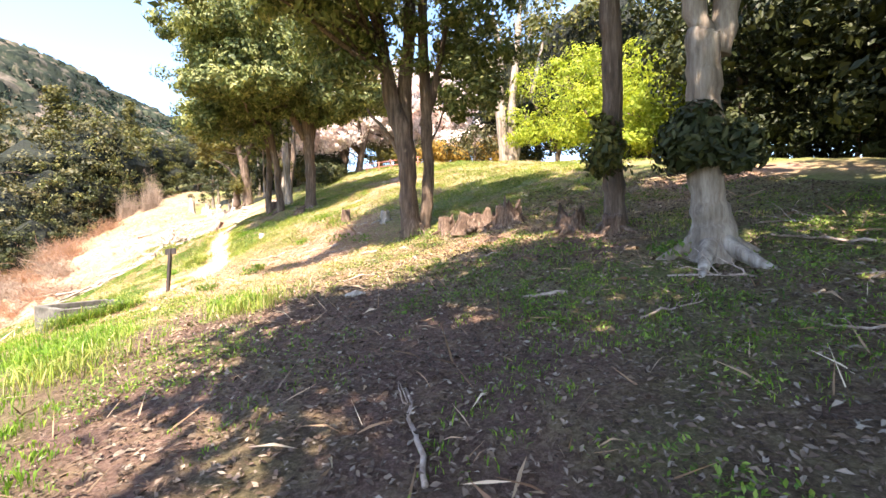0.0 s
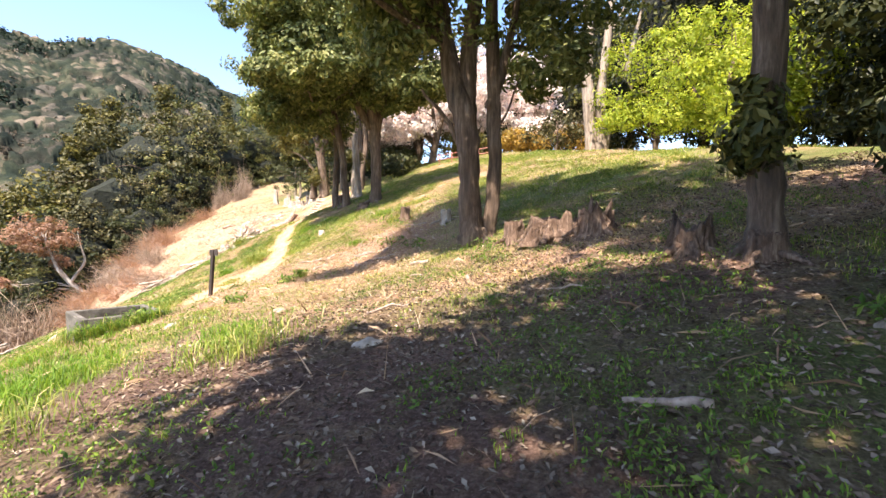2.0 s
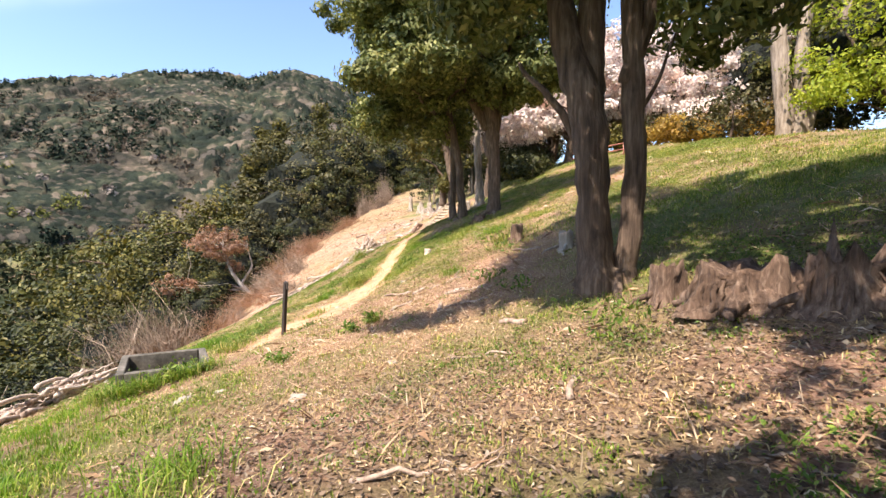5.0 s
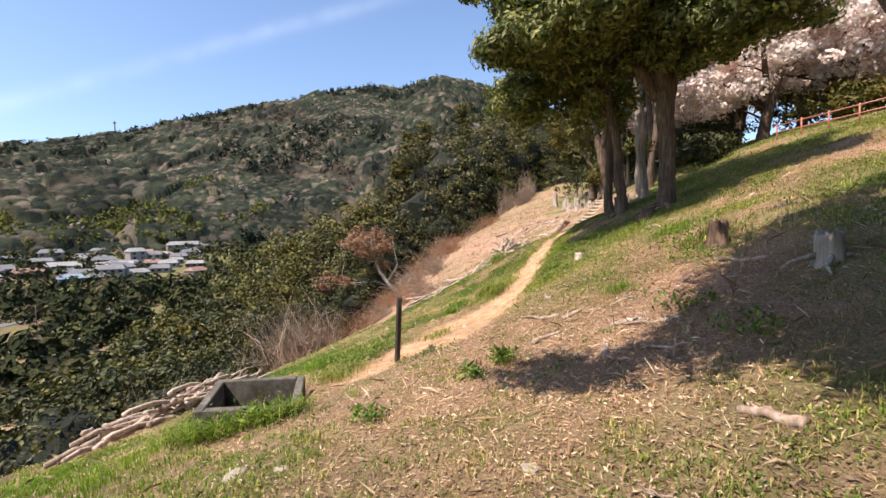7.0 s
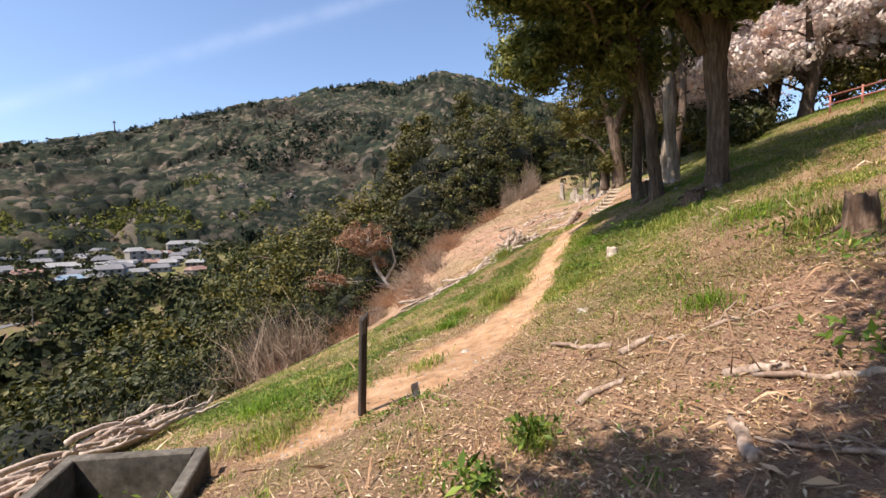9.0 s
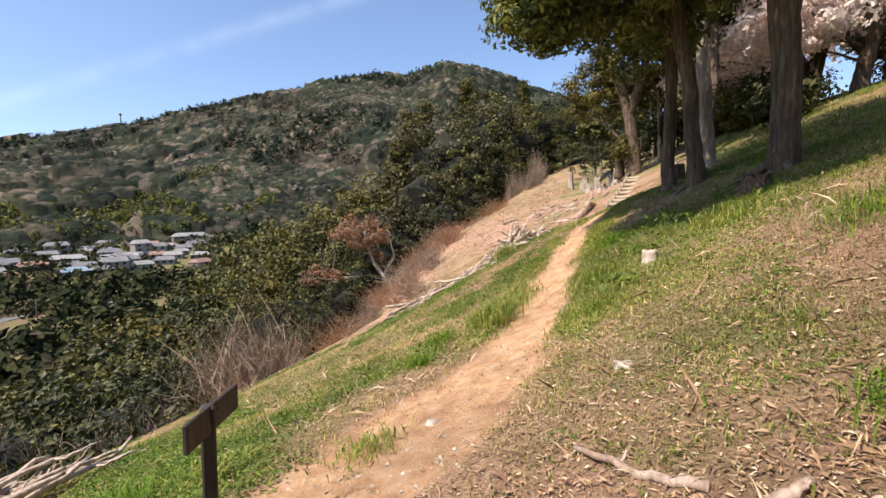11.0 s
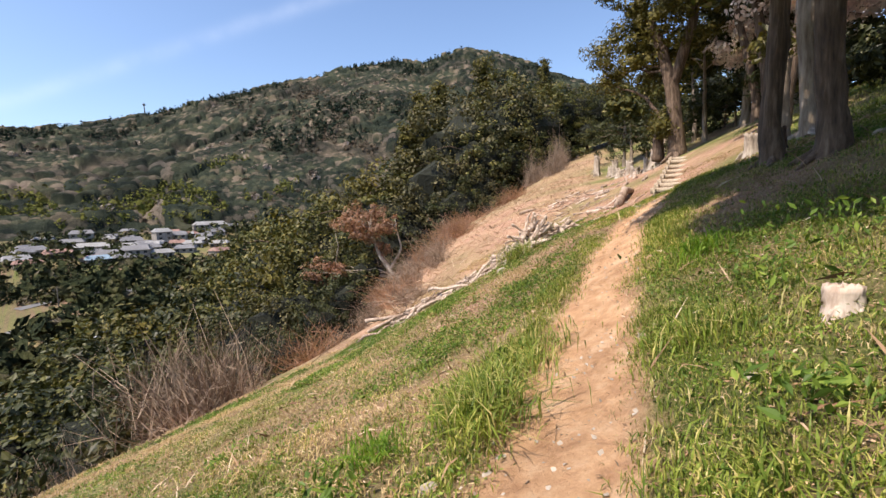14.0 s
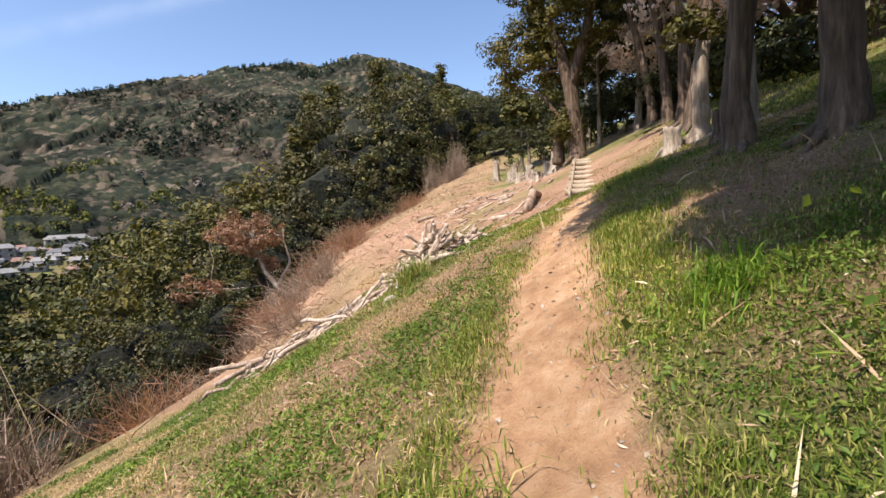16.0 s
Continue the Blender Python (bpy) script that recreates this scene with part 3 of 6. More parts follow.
leafy_forest("valley_woods", np.stack([x, y, land(x, y)], -1)[keep], (rng.uniform(0.0, 1.0, n) ** 2 * 3.6 + 1.2)[keep], FAR_GREEN, "dark woods and hedges on the valley floor", "forest", 34, 1.0, 8, 0.34)


# ---- trees ----
def foliage(rng, spheres, leaves, size, spread_of=0.42, up=0.35, narrow=0.45, core=0.0):
    """Leaves gathered in uneven clumps: spheres holds rows of centre, radii, number of clumps."""
    spots, tips, faces_out = [], [], []
    for (cx, cy, cz), (rx, ry, rz), clumps in spheres:
        d = rng.normal(0, 1, (clumps, 3))
        d /= np.linalg.norm(d, axis=1)[:, None]
        d *= ((rng.uniform(0.12, 1.0, clumps) ** 0.42) if not core else rng.uniform(0.6, 1.08, clumps))[:, None] * rng.uniform(0.82, 1.12, clumps)[:, None]
        c = np.array([cx, cy, cz]) + d * np.array([rx, ry, rz])
        tips.append(c)
        scale = spread_of * rng.uniform(0.55, 1.3, clumps)
        k = rng.poisson(leaves, clumps)
        who = np.repeat(np.arange(clumps), k)
        off = rng.normal(0, 1, (len(who), 3))
        off /= np.linalg.norm(off, axis=1)[:, None]
        faces_out.append(off + 0.45 * d[who] + np.array([0, 0, 0.2 + 0.25 * up]))
        off *= (rng.uniform(0.35, 1.5, len(who)) ** 0.6)[:, None] * np.array([1.1, 1.1, 0.75])
        spots.append(c[who] + off * scale[who][:, None])
    leafy = leaf_faces(np.concatenate(spots), size, rng, up, narrow, outward=np.concatenate(faces_out))
    return leafy, np.concatenate(tips)


def shade_cores(rng, spheres, core):
    """Near-black blobs inside a dense crown, coloured to stand in for its inner shade."""
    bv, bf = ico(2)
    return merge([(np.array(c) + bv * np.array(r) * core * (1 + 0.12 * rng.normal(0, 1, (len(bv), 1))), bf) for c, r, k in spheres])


def grow(name, loc, label, stems, spheres, leaf, bark, leaves=120, size=0.08, limbs=14, limb_r=0.045, seed=1, group="", category="tree", flutes=0.12, sides=14,
         spread_of=0.42, turn=0.0, up=0.35, crown_name="crown", roots=0, root_len=0.6, extra=(), narrow=0.45, core=0.0):
    """A tree: each stem is a line of points with radii; limbs run from the stems to leaf clumps."""
    rng = np.random.default_rng(seed)
    tree = thing(name, loc, label, category, group, turn)
    ends = []
    for pts, rad in stems:
        pts = np.asarray(pts, float)
        s = np.linspace(0, 1, len(pts))
        t = np.linspace(0, 1, max(12, len(pts) * 5))
        line = np.stack([np.interp(t, s, pts[:, k]) for k in range(3)], -1)
        kern = np.array([1, 2, 3, 2, 1]) / 9
        for k in range(3):
            line[:, k] = np.convolve(np.pad(line[:, k], 2, mode="edge"), kern, "valid")
        line[:, :2] += np.cumsum(rng.normal(0, 0.012, (len(t), 2)), axis=0)
        r = np.interp(t, s, rad) * (1 + 0.05 * rng.normal(0, 1, len(t)))
        part("trunk", mesh_of("trunk", *tube(line, r, sides, flutes, rng.uniform(0, 6)), bark), tree)
        ends.append(line[len(t) // 3:])
    for q in range(roots):
        a = 6.283 * (q + rng.uniform(-0.3, 0.3)) / roots
        r0 = stems[0][1][0]
        c, s = math.cos(a), math.sin(a)
        ln = root_len * rng.uniform(0.6, 1.3)
        line = [(c * r0 * 0.3, s * r0 * 0.3, r0 * 0.8), (c * r0 * 0.72, s * r0 * 0.72, r0 * 0.42), (c * (r0 + ln * 0.35), s * (r0 + ln * 0.35), 0.0), (c * (r0 + ln), s * (r0 + ln), -0.16)]
        part("root", mesh_of("root", *tube(line, (r0 * 0.3, r0 * 0.27, r0 * 0.19, r0 * 0.08), 8, 0.1, q), bark), tree)
    if spheres:
        (v, f), tips = foliage(rng, spheres, leaves, size, spread_of, up, narrow, core)
        part(crown_name, mesh_of(crown_name, v, f, leaf, False), tree)
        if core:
            part("crown_shade_core", mesh_of("crown_shade_core", *shade_cores(rng, spheres, core), CROWN_SHADE, False), tree)
        stem = np.concatenate(ends)
        for c in tips[rng.permutation(len(tips))[:limbs]]:
            below = stem[stem[:, 2] < c[2] - 0.25]
            if len(below) < 2:
                continue
            a = below[np.argmin(np.linalg.norm((below - c) * np.array([1, 1, 0.75]), axis=1))]
            ln = np.linalg.norm(c - a)
            line = bent(a, c, 8, 0.03 * ln, rng)
            line[:, 2] += np.sin(np.linspace(0, 3.14, 8)) * 0.1 * ln
            part("limb", mesh_of("limb", *tube(line, np.linspace(limb_r * (0.6 + 0.25 * ln), 0.012, 8), 6, 0.05, 0, False), bark), tree)
    for pts, rad in extra:
        part("limb", mesh_of("limb", *tube(bent(pts[0], pts[1], 9, 0.02 * np.linalg.norm(np.subtract(pts[1], pts[0])), rng), np.linspace(rad, rad * 0.35, 9), 8, 0.06, 1), bark), tree)
    return tree


OAK = "evergreen oak with a fluted brown trunk on the grassy slope"
# two-stemmed tree beside the rotten stump
grow("evergreen_tree", on_land(-0.3, 11.0, 0.06), "two-stemmed evergreen tree with brown fluted bark on the slope",
     [([(-0.2, -0.1, -0.1), (-0.2, -0.1, 0.5), (-0.26, -0.1, 1.7), (-0.38, -0.1, 2.6), (-0.62, 0.0, 3.5), (-0.95, 0.1, 5.2), (-1.3, 0.1, 8.0)], (0.3, 0.215, 0.2, 0.24, 0.19, 0.14, 0.06)),
      ([(-0.36, -0.05, 2.3), (-0.25, 0.0, 3.4), (-0.2, 0.1, 5.0), (-0.1, 0.1, 8.5)], (0.2, 0.19, 0.15, 0.05)),
      ([(0.1, 0.05, -0.1), (0.1, 0.05, 0.5), (0.14, 0.05, 1.6), (0.1, 0.05, 3.0), (0.02, 0.05, 4.5), (0.1, 0.1, 8.6)], (0.2, 0.15, 0.14, 0.135, 0.12, 0.05)),
      ([(0.1, 0.05, 2.6), (0.3, 0.1, 3.3), (0.75, 0.15, 5.4)], (0.1, 0.1, 0.05))],
     [((-0.5, 0.0, 6.1), (3.2, 3.0, 2.5), 125), ((1.3, 0.3, 3.6), (0.95, 0.9, 0.9), 16), ((-1.5, -0.3, 4.2), (0.9, 0.8, 0.8), 12), ((1.6, 1.2, 4.8), (1.2, 1.2, 1.0), 20), ((-2.0, 0.3, 5.3), (1.2, 1.2, 1.0), 16), ((-2.2, -1.6, 4.9), (1.1, 0.9, 0.6), 16),
      # lobes reaching above the view, added to cast the shade on the slope
      ((-1.9, -2.9, 5.0), (1.6, 0.8, 0.4), 40), ((-1.5, -1.0, 5.7), (1.8, 1.9, 0.7), 70), ((-3.8, -3.3, 4.5), (0.9, 0.4, 0.25), 14)],
     LEAF_NEAR, BARK, 145, 0.072, 22, 0.04, 3, roots=5, root_len=0.35, spread_of=0.34, up=0.15, narrow=0.44,
     extra=[(((-0.4, -0.1, 1.9), (-1.15, -0.35, 3.0)), 0.07), (((0.15, 0.05, 1.9), (0.75, 0.2, 3.3)), 0.035)])
# slim tree with shoots on its trunk
grow("evergreen_tree", on_land(2.97, 6.98, 0.06), "slim evergreen tree with leafy shoots on its trunk",
     [([(0, 0, -0.1), (0.02, 0, 0.35), (-0.04, 0, 1.2), (0.05, 0, 2.2), (0.03, 0, 3.6), (0.2, 0.1, 6.0), (0.1, 0.3, 10)], (0.24, 0.17, 0.15, 0.155, 0.145, 0.11, 0.05))],
     # the wide high lobes are out of view, added to shade ground behind
     [((0.3, 0.6, 7.8), (2.6, 2.5, 2.2), 110), ((-0.3, 2.6, 8.2), (2.4, 1.8, 0.7), 80), ((-2.4, 0.9, 8.8), (2.5, 2.0, 1.1), 110), ((-0.16, -0.08, 1.25), (0.16, 0.16, 0.5), 16)], LEAF_OAK, BARK, 105, 0.062, 14, 0.035, 5, spread_of=0.22, roots=5, root_len=0.4)
# great tree with spreading roots
grow("evergreen_tree", on_land(3.38, 5.1, 0.05), "large evergreen tree with flared roots and dark ivy",
     [([(0, 0, -0.12), (0, 0, 0.28), (0.02, 0, 0.7), (0.06, 0, 1.4), (0.0, 0, 2.1), (0.0, 0, 2.6)], (0.36, 0.24, 0.185, 0.17, 0.18, 0.17)),
      ([(-0.04, 0, 2.3), (-0.24, 0, 2.9), (-0.5, -0.05, 3.8), (-0.9, 0, 6.0), (-1.0, 0, 8.5)], (0.12, 0.12, 0.11, 0.09, 0.05)),
      ([(0.04, 0, 2.3), (0.2, 0, 2.9), (0.24, 0, 4.0), (0.7, 0.1, 6.2), (0.9, 0.3, 9.0)], (0.14, 0.135, 0.125, 0.1, 0.05))],
     [((0.6, 0.8, 6.8), (3.4, 3.2, 2.2), 170), ((-1.5, 0.3, 6.9), (2.3, 2.5, 0.8), 150), ((-2.0, 2.0, 7.4), (2.0, 1.6, 0.6), 80), ((-0.24, -0.16, 1.3), (0.3, 0.22, 0.36), 34), ((0.16, -0.2, 1.25), (0.2, 0.14, 0.3), 12)],
     LEAF_DARK, BARK_PALE, 130, 0.06, 20, 0.045, 7, roots=6, root_len=0.55, spread_of=0.17)
# trees over the trail
grow("evergreen_tree", on_land(-5.75, 20.5, 0.08), "tall evergreen tree with a thick brown forked trunk on the slope",
     [([(0, 0, -0.15), (0, 0, 0.5), (0.05, 0.05, 2.0), (0.0, 0, 3.4), (-0.25, -0.25, 4.8), (-0.5, -0.4, 8.5)], (0.31, 0.225, 0.21, 0.24, 0.17, 0.07)),
      ([(0.05, 0.05, 2.9), (0.25, 0.3, 4.4), (0.5, 0.5, 8.0)], (0.2, 0.18, 0.07)), ([(-0.1, -0.1, 3.0), (-0.75, -0.7, 4.6), (-1.2, -1.1, 6.5)], (0.17, 0.13, 0.06))],
     [((0.1, 0.2, 7.6), (2.7, 2.7, 2.8), 130), ((0.6, -0.5, 4.5), (2.2, 1.8, 0.8), 80), ((2.5, -0.3, 4.8), (1.7, 1.6, 0.8), 56), ((-1.6, -0.9, 6.2), (1.6, 1.6, 1.3), 30), ((-0.9, -2.6, 5.4), (2.3, 2.0, 1.0), 80), ((1.5, -1.2, 6.6), (1.9, 1.8, 1.0), 80)], LEAF_NEAR, BARK, 135, 0.076, 18, 0.05, 11, spread_of=0.36, up=0.15, roots=5, root_len=0.5)
grow("evergreen_tree", on_land(-7.4, 21.3, 0.08), "dark evergreen tree shading the bank above the trail",
     [([(0, 0, -0.15), (-0.03, 0, 0.6), (-0.15, -0.1, 2.2), (-0.5, -0.45, 4.5), (-1.2, -1.1, 9.5)], (0.22, 0.155, 0.145, 0.14, 0.05)),
      ([(-0.3, -0.25, 3.2), (-1.0, -0.6, 4.4), (-1.9, -1.4, 6.0)], (0.14, 0.11, 0.05))],
     [((-1.2, -1.1, 6.8), (3.2, 3.2, 3.4), 165), ((-2.2, -2.2, 3.8), (1.0, 1.0, 0.8), 36), ((-0.6, -4.5, 4.5), (1.3, 0.9, 0.4), 56), ((1.0, -4.0, 4.8), (1.5, 1.1, 0.4), 56), ((-0.1, -3.2, 4.8), (2.0, 1.4, 0.5), 70), ((-1.7, -1.0, 4.6), (1.8, 1.8, 1.2), 70), ((-0.9, 0.5, 3.7), (1.3, 1.3, 0.9), 34), ((-0.6, -3.0, 5.6), (2.2, 1.8, 0.9), 74), ((-1.1, -4.0, 6.7), (1.9, 1.5, 0.7), 56), ((0.5, -4.4, 6.8), (1.9, 1.4, 0.7), 56)],
     LEAF_NEAR, BARK, 140, 0.077, 24, 0.045, 13, roots=6, root_len=0.4, spread_of=0.36, up=0.15)
grow("evergreen_tree", on_land(-8.15, 22.1, 0.08), "straight evergreen tree with a smooth grey-brown trunk",
     [([(0, 0, -0.15), (0, 0, 0.5), (0.05, 0, 2.5), (0.1, 0.1, 5.0), (0, 0, 9.0)], (0.22, 0.145, 0.135, 0.12, 0.06))],
     [((0.2, 0.5, 8.0), (2.4, 2.4, 2.2), 70)], LEAF_OAK, BARK, 110, 0.075, 12, 0.04, 17, roots=4, root_len=0.35)
for q, (x, y, h, r, lean) in enumerate(((-9.3, 27.2, 2.2, 0.22, 0.05), (-8.35, 25.4, 6.5, 0.22, -0.35))):
    grow("pale_tree", on_land(x, y, 0.08), "pale bare trunk with peeled bark lit by the sun", [([(0, 0, -0.1), (0.02, 0, 0.4), (lean * 0.4, 0, h * 0.5), (lean, 0.05, h)], (r * 1.25, r * 0.82, r * 0.75, r * 0.6))],
         [((lean * 1.3, 0, h + 1.2), (1.5, 1.5, 1.0), 24)] if q else [((0.0, 0, h + 0.2), (0.35, 0.35, 0.25), 5)], LEAF_OLIVE, BARK_PALE, 90, 0.09, 8 if q else 2, 0.05, 31 + q, roots=4, group="pale trunks above the trail")
# trees at the head of the steps
grow("evergreen_tree", on_land(-15.4, 36.6, 0.1), "tall leaning evergreen tree at the head of the log steps",
     [([(0, 0, -0.2), (-0.05, 0, 1.0), (-0.35, 0, 3.5), (-0.9, -0.2, 6.0), (-2.4, -0.6, 9.2)], (0.5, 0.34, 0.29, 0.23, 0.07)), ([(-0.4, 0, 3.2), (0.5, 0.2, 6.0), (0.9, 0.3, 9.5)], (0.26, 0.2, 0.06)),
      ([(-1.0, 0.1, -0.1), (-0.95, 0.1, 1.0), (-0.8, 0.1, 2.2)], (0.3, 0.24, 0.2))],
     [((-0.6, 0, 9.0), (3.6, 3.4, 2.2), 90), ((-2.6, 0.4, 5.4), (2.2, 2.2, 1.8), 74), ((-0.4, 0.4, 6.4), (2.4, 2.2, 1.6), 60), ((-2.8, -0.6, 9.4), (1.6, 1.4, 0.9), 24), ((-0.6, -0.2, 1.6), (0.7, 0.6, 0.6), 12)], LEAF_OLIVE, BARK, 110, 0.085, 20, 0.06, 19, up=0.15, roots=6, root_len=0.7)
for q, (x, y) in enumerate(((-12.2, 36.5), (-11.0, 33.2), (-10.2, 31.0), (-13.5, 39.5), (-9.8, 29.6))):
    grow("evergreen_tree", on_land(x, y, 0.1), "dark evergreen tree with a leaning grey trunk above the steps",
         [([(0, 0, -0.2), (0.05, 0, 0.8), (-0.4 + 0.2 * q, 0, 3.0), (-0.9 + 0.3 * q, 0.2, 5.0), (-0.7, 0, 9)], (0.26, 0.17, 0.15, 0.12, 0.04))],
         [((-0.4, 0, 7.4), (3.1, 3.1, 2.4), 75)], LEAF_DARK, BARK_PALE if q == 3 else BARK, 80, 0.11, 14, 0.05, 40 + q, roots=4, root_len=0.5, group="trees above the steps", up=0.15)
# bare tree on the crest
grow("bare_tree", on_land(4.1, 26.4, 0.1), "tall bare tree with three pale grey stems on the crest",
     [([(-0.25, 0, -0.1), (-0.3, 0, 1.0), (-0.5, 0, 4.0), (-0.4, 0, 6.5), (-0.9, 0, 9.0)], (0.42, 0.32, 0.26, 0.2, 0.06)), ([(0.15, 0, -0.1), (0.15, 0, 1.0), (0.2, 0, 4.0), (0.7, 0, 8.0), (0.8, 0, 10.5)], (0.36, 0.26, 0.22, 0.14, 0.04)),
      ([(0.3, 0, -0.1), (0.5, 0, 0.9), (1.2, 0, 2.8), (1.7, 0, 5.5), (2.4, 0, 8.5)], (0.25, 0.18, 0.15, 0.1, 0.03))], [], None, BARK_PALE, seed=23, roots=5, root_len=0.5,
     extra=[(((0.6, 0, 6.0), (1.6, 0.2, 8.4)), 0.06), (((-0.45, 0, 5.0), (-1.6, 0.1, 6.8)), 0.07), (((1.5, 0, 4.6), (0.9, 0.1, 6.4)), 0.045), (((1.7, 0, 5.5), (2.9, 0.2, 6.6)), 0.04), (((-0.6, 0, 7.4), (-1.5, 0.2, 9.4)), 0.05), (((0.6, 0, 7.2), (-0.1, 0.2, 9.8)), 0.04)])
# fresh green maples
for q, (x, y, s) in enumerate(((7.6, 20.6, 1.0), (10.2, 22.0, 1.15), (6.6, 25.0, 1.1), (8.6, 17.9, 0.6))):
    grow("maple_tree", on_land(x, y, 0.1), "maple with fresh yellow-green leaves on the crest",
         [([(0, 0, -0.1), (0, 0, 0.8), (0.2, 0, 1.8), (0.6, 0, 4.0 * s)], (0.17, 0.13, 0.11, 0.04)), ([(0, 0, 0.9), (-0.6, 0.1, 2.2), (-1.4, 0.1, 3.6 * s)], (0.1, 0.08, 0.03))],
         [((0.0, 0, 3.6 * s), (2.6 * s, 2.4 * s, 2.2 * s), 75), ((-1.2, -0.5, 1.6 * s), (1.6 * s, 1.3 * s, 0.7 * s), 26)], LEAF_MAPLE, BARK, 90, 0.075, 16, 0.03, 50 + q, up=0.7, group="maples on the crest")
# cherries in bloom
for q, (x, y, s) in enumerate(((-7.6, 36.0, 1.15), (-3.2, 35.0, 1.0), (-11.0, 41.0, 1.1), (0.2, 37.0, 1.1), (-5.4, 41.0, 1.3), (3.4, 33.5, 0.75), (-5.7, 32.6, 0.95))):
    grow("cherry_tree", on_land(x, y, 0.1), "cherry tree covered in pale pink blossom on the crest",
         [([(0, 0, -0.1), (0.1, 0, 1.0), (0.4, 0, 2.4), (1.4, 0, 5.0 * s)], (0.3, 0.24, 0.2, 0.05)), ([(0.15, 0, 1.2), (-0.7, 0.1, 2.8), (-2.2, 0.2, 4.8 * s)], (0.18, 0.14, 0.04)), ([(0.15, 0, 1.3), (0.2, -0.6, 3.0), (0.3, -1.8, 5.2 * s)], (0.16, 0.12, 0.04))],
         [((0, 0, 4.6 * s), (4.0 * s, 3.6 * s, 2.7 * s), 120), ((-1.5, -1.5, 2.4 * s), (2.6 * s, 2.0 * s, 1.0 * s), 34)], BLOSSOM, BARK, 90, 0.085, 26, 0.045, 60 + q, narrow=0.7, group="cherry trees on the crest")
for q, (x, y, h, mat_) in enumerate(((-0.4, 30.0, 1.5, LEAF_AMBER), (0.9, 29.0, 1.2, LEAF_AMBER), (-9.4, 33.5, 1.6, LEAF_OLIVE), (2.2, 28.4, 2.2, LEAF_GREY), (-2.2, 30.5, 1.3, LEAF_OLIVE), (-4.6, 33.4, 1.8, LEAF_OLIVE), (-1.0, 33.0, 1.7, LEAF_GREY), (1.4, 31.8, 1.9, LEAF_OAK), (3.6, 30.4, 1.8, LEAF_AMBER), (5.6, 29.4, 1.8, LEAF_OAK))):
    grow("shrub", on_land(x, y, 0.05), "rounded shrub with amber spring leaves on the crest" if mat_ is LEAF_AMBER else "green shrub on the crest under the cherries", [([(0, 0, -0.1), (0.1, 0, 0.5), (0.2, 0, h * 0.8)], (0.06, 0.05, 0.02))],
         [((0, 0, h * 0.55), (h * 0.8, h * 0.7, h * 0.5), 26)], mat_, BARK, 70, 0.09, 6, 0.02, 70 + q, category="shrub", group="shrubs on the crest")


# ---- woods ----
def conifer_spheres(h):
    return [((0, 0, h * s), (h * 0.21 * (1.08 - s), h * 0.21 * (1.08 - s), h * 0.05), int(5 + 22 * (1.05 - s))) for s in (0.22, 0.32, 0.42, 0.52, 0.62, 0.71, 0.8, 0.88, 0.95)]


def broad_spheres(h, w):
    return [((0, 0, h * 0.62), (w, w, h * 0.36), 105), ((w * 0.4, 0.2 * w, h * 0.36), (w * 0.8, w * 0.8, h * 0.22), 48), ((-0.3 * w, -0.4 * w, h * 0.3), (w * 0.7, w * 0.7, h * 0.2), 40)]


def wood_tree(kind, seed):
    name, label, leaf, h, spheres, leaves, size = {
        "cypress": ("conifer_tree", "pointed olive-green conifer on the wooded slope", LEAF_OLIVE, 14, conifer_spheres(14), 100, 0.085),
        "oak": ("evergreen_tree", "dense dark evergreen tree on the wooded slope", LEAF_OAK, 11, broad_spheres(11, 4.0), 66, 0.098),
        "dark": ("evergreen_tree", "deep green evergreen tree on the wooded slope", LEAF_DARK, 10, broad_spheres(10, 3.8), 66, 0.098),
        "grey": ("evergreen_tree", "grey-green evergreen tree on the wooded slope", LEAF_GREY, 11, broad_spheres(11, 3.6), 66, 0.098),
        "olive": ("evergreen_tree", "olive-green evergreen tree on the wooded slope", LEAF_OLIVE, 9, broad_spheres(9, 3.4), 66, 0.092),
        "shade": ("evergreen_tree", "dark evergreen tree in the wood on the plateau", LEAF_DARK, 10, broad_spheres(10, 3.8), 64, 0.105)}[kind]
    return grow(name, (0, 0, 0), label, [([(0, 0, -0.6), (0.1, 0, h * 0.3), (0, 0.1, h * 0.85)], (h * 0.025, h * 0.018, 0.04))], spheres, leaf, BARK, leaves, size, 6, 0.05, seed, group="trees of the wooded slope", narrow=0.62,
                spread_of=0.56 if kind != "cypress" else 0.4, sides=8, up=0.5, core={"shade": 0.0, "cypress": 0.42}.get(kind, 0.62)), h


WOODS = {}
PICK = random.Random(5)


def plant(kind, x, y, top=None, scale=1.0):
    """Another tree of a kind; top: the height above the sea of its tip."""
    base = ground_at(x, y)
    key = (kind, PICK.randrange(2))
    first = key not in WOODS
    if first:
        WOODS[key] = wood_tree(kind, 100 + len(WOODS))
    proto, h = WOODS[key]
    s = max(0.35, (top - base) / h / 1.02) if top is not None else scale
    wide = s * PICK.uniform(0.9, 1.15)
    m = pose(x, y, base - 0.15, 0, 0, PICK.uniform(0, 360))
    if first:
        proto.matrix_basis = m
        proto.scale = (wide, wide, s)
        return proto
    was = proto.scale.copy()
    proto.scale = (wide, wide, s)
    made = copy_thing(proto, m)
    proto.scale = was
    return made


def from_eye(azimuth, far):
    return -6.5 - math.sin(radians(azimuth)) * far, 14.2 + math.cos(radians(azimuth)) * far


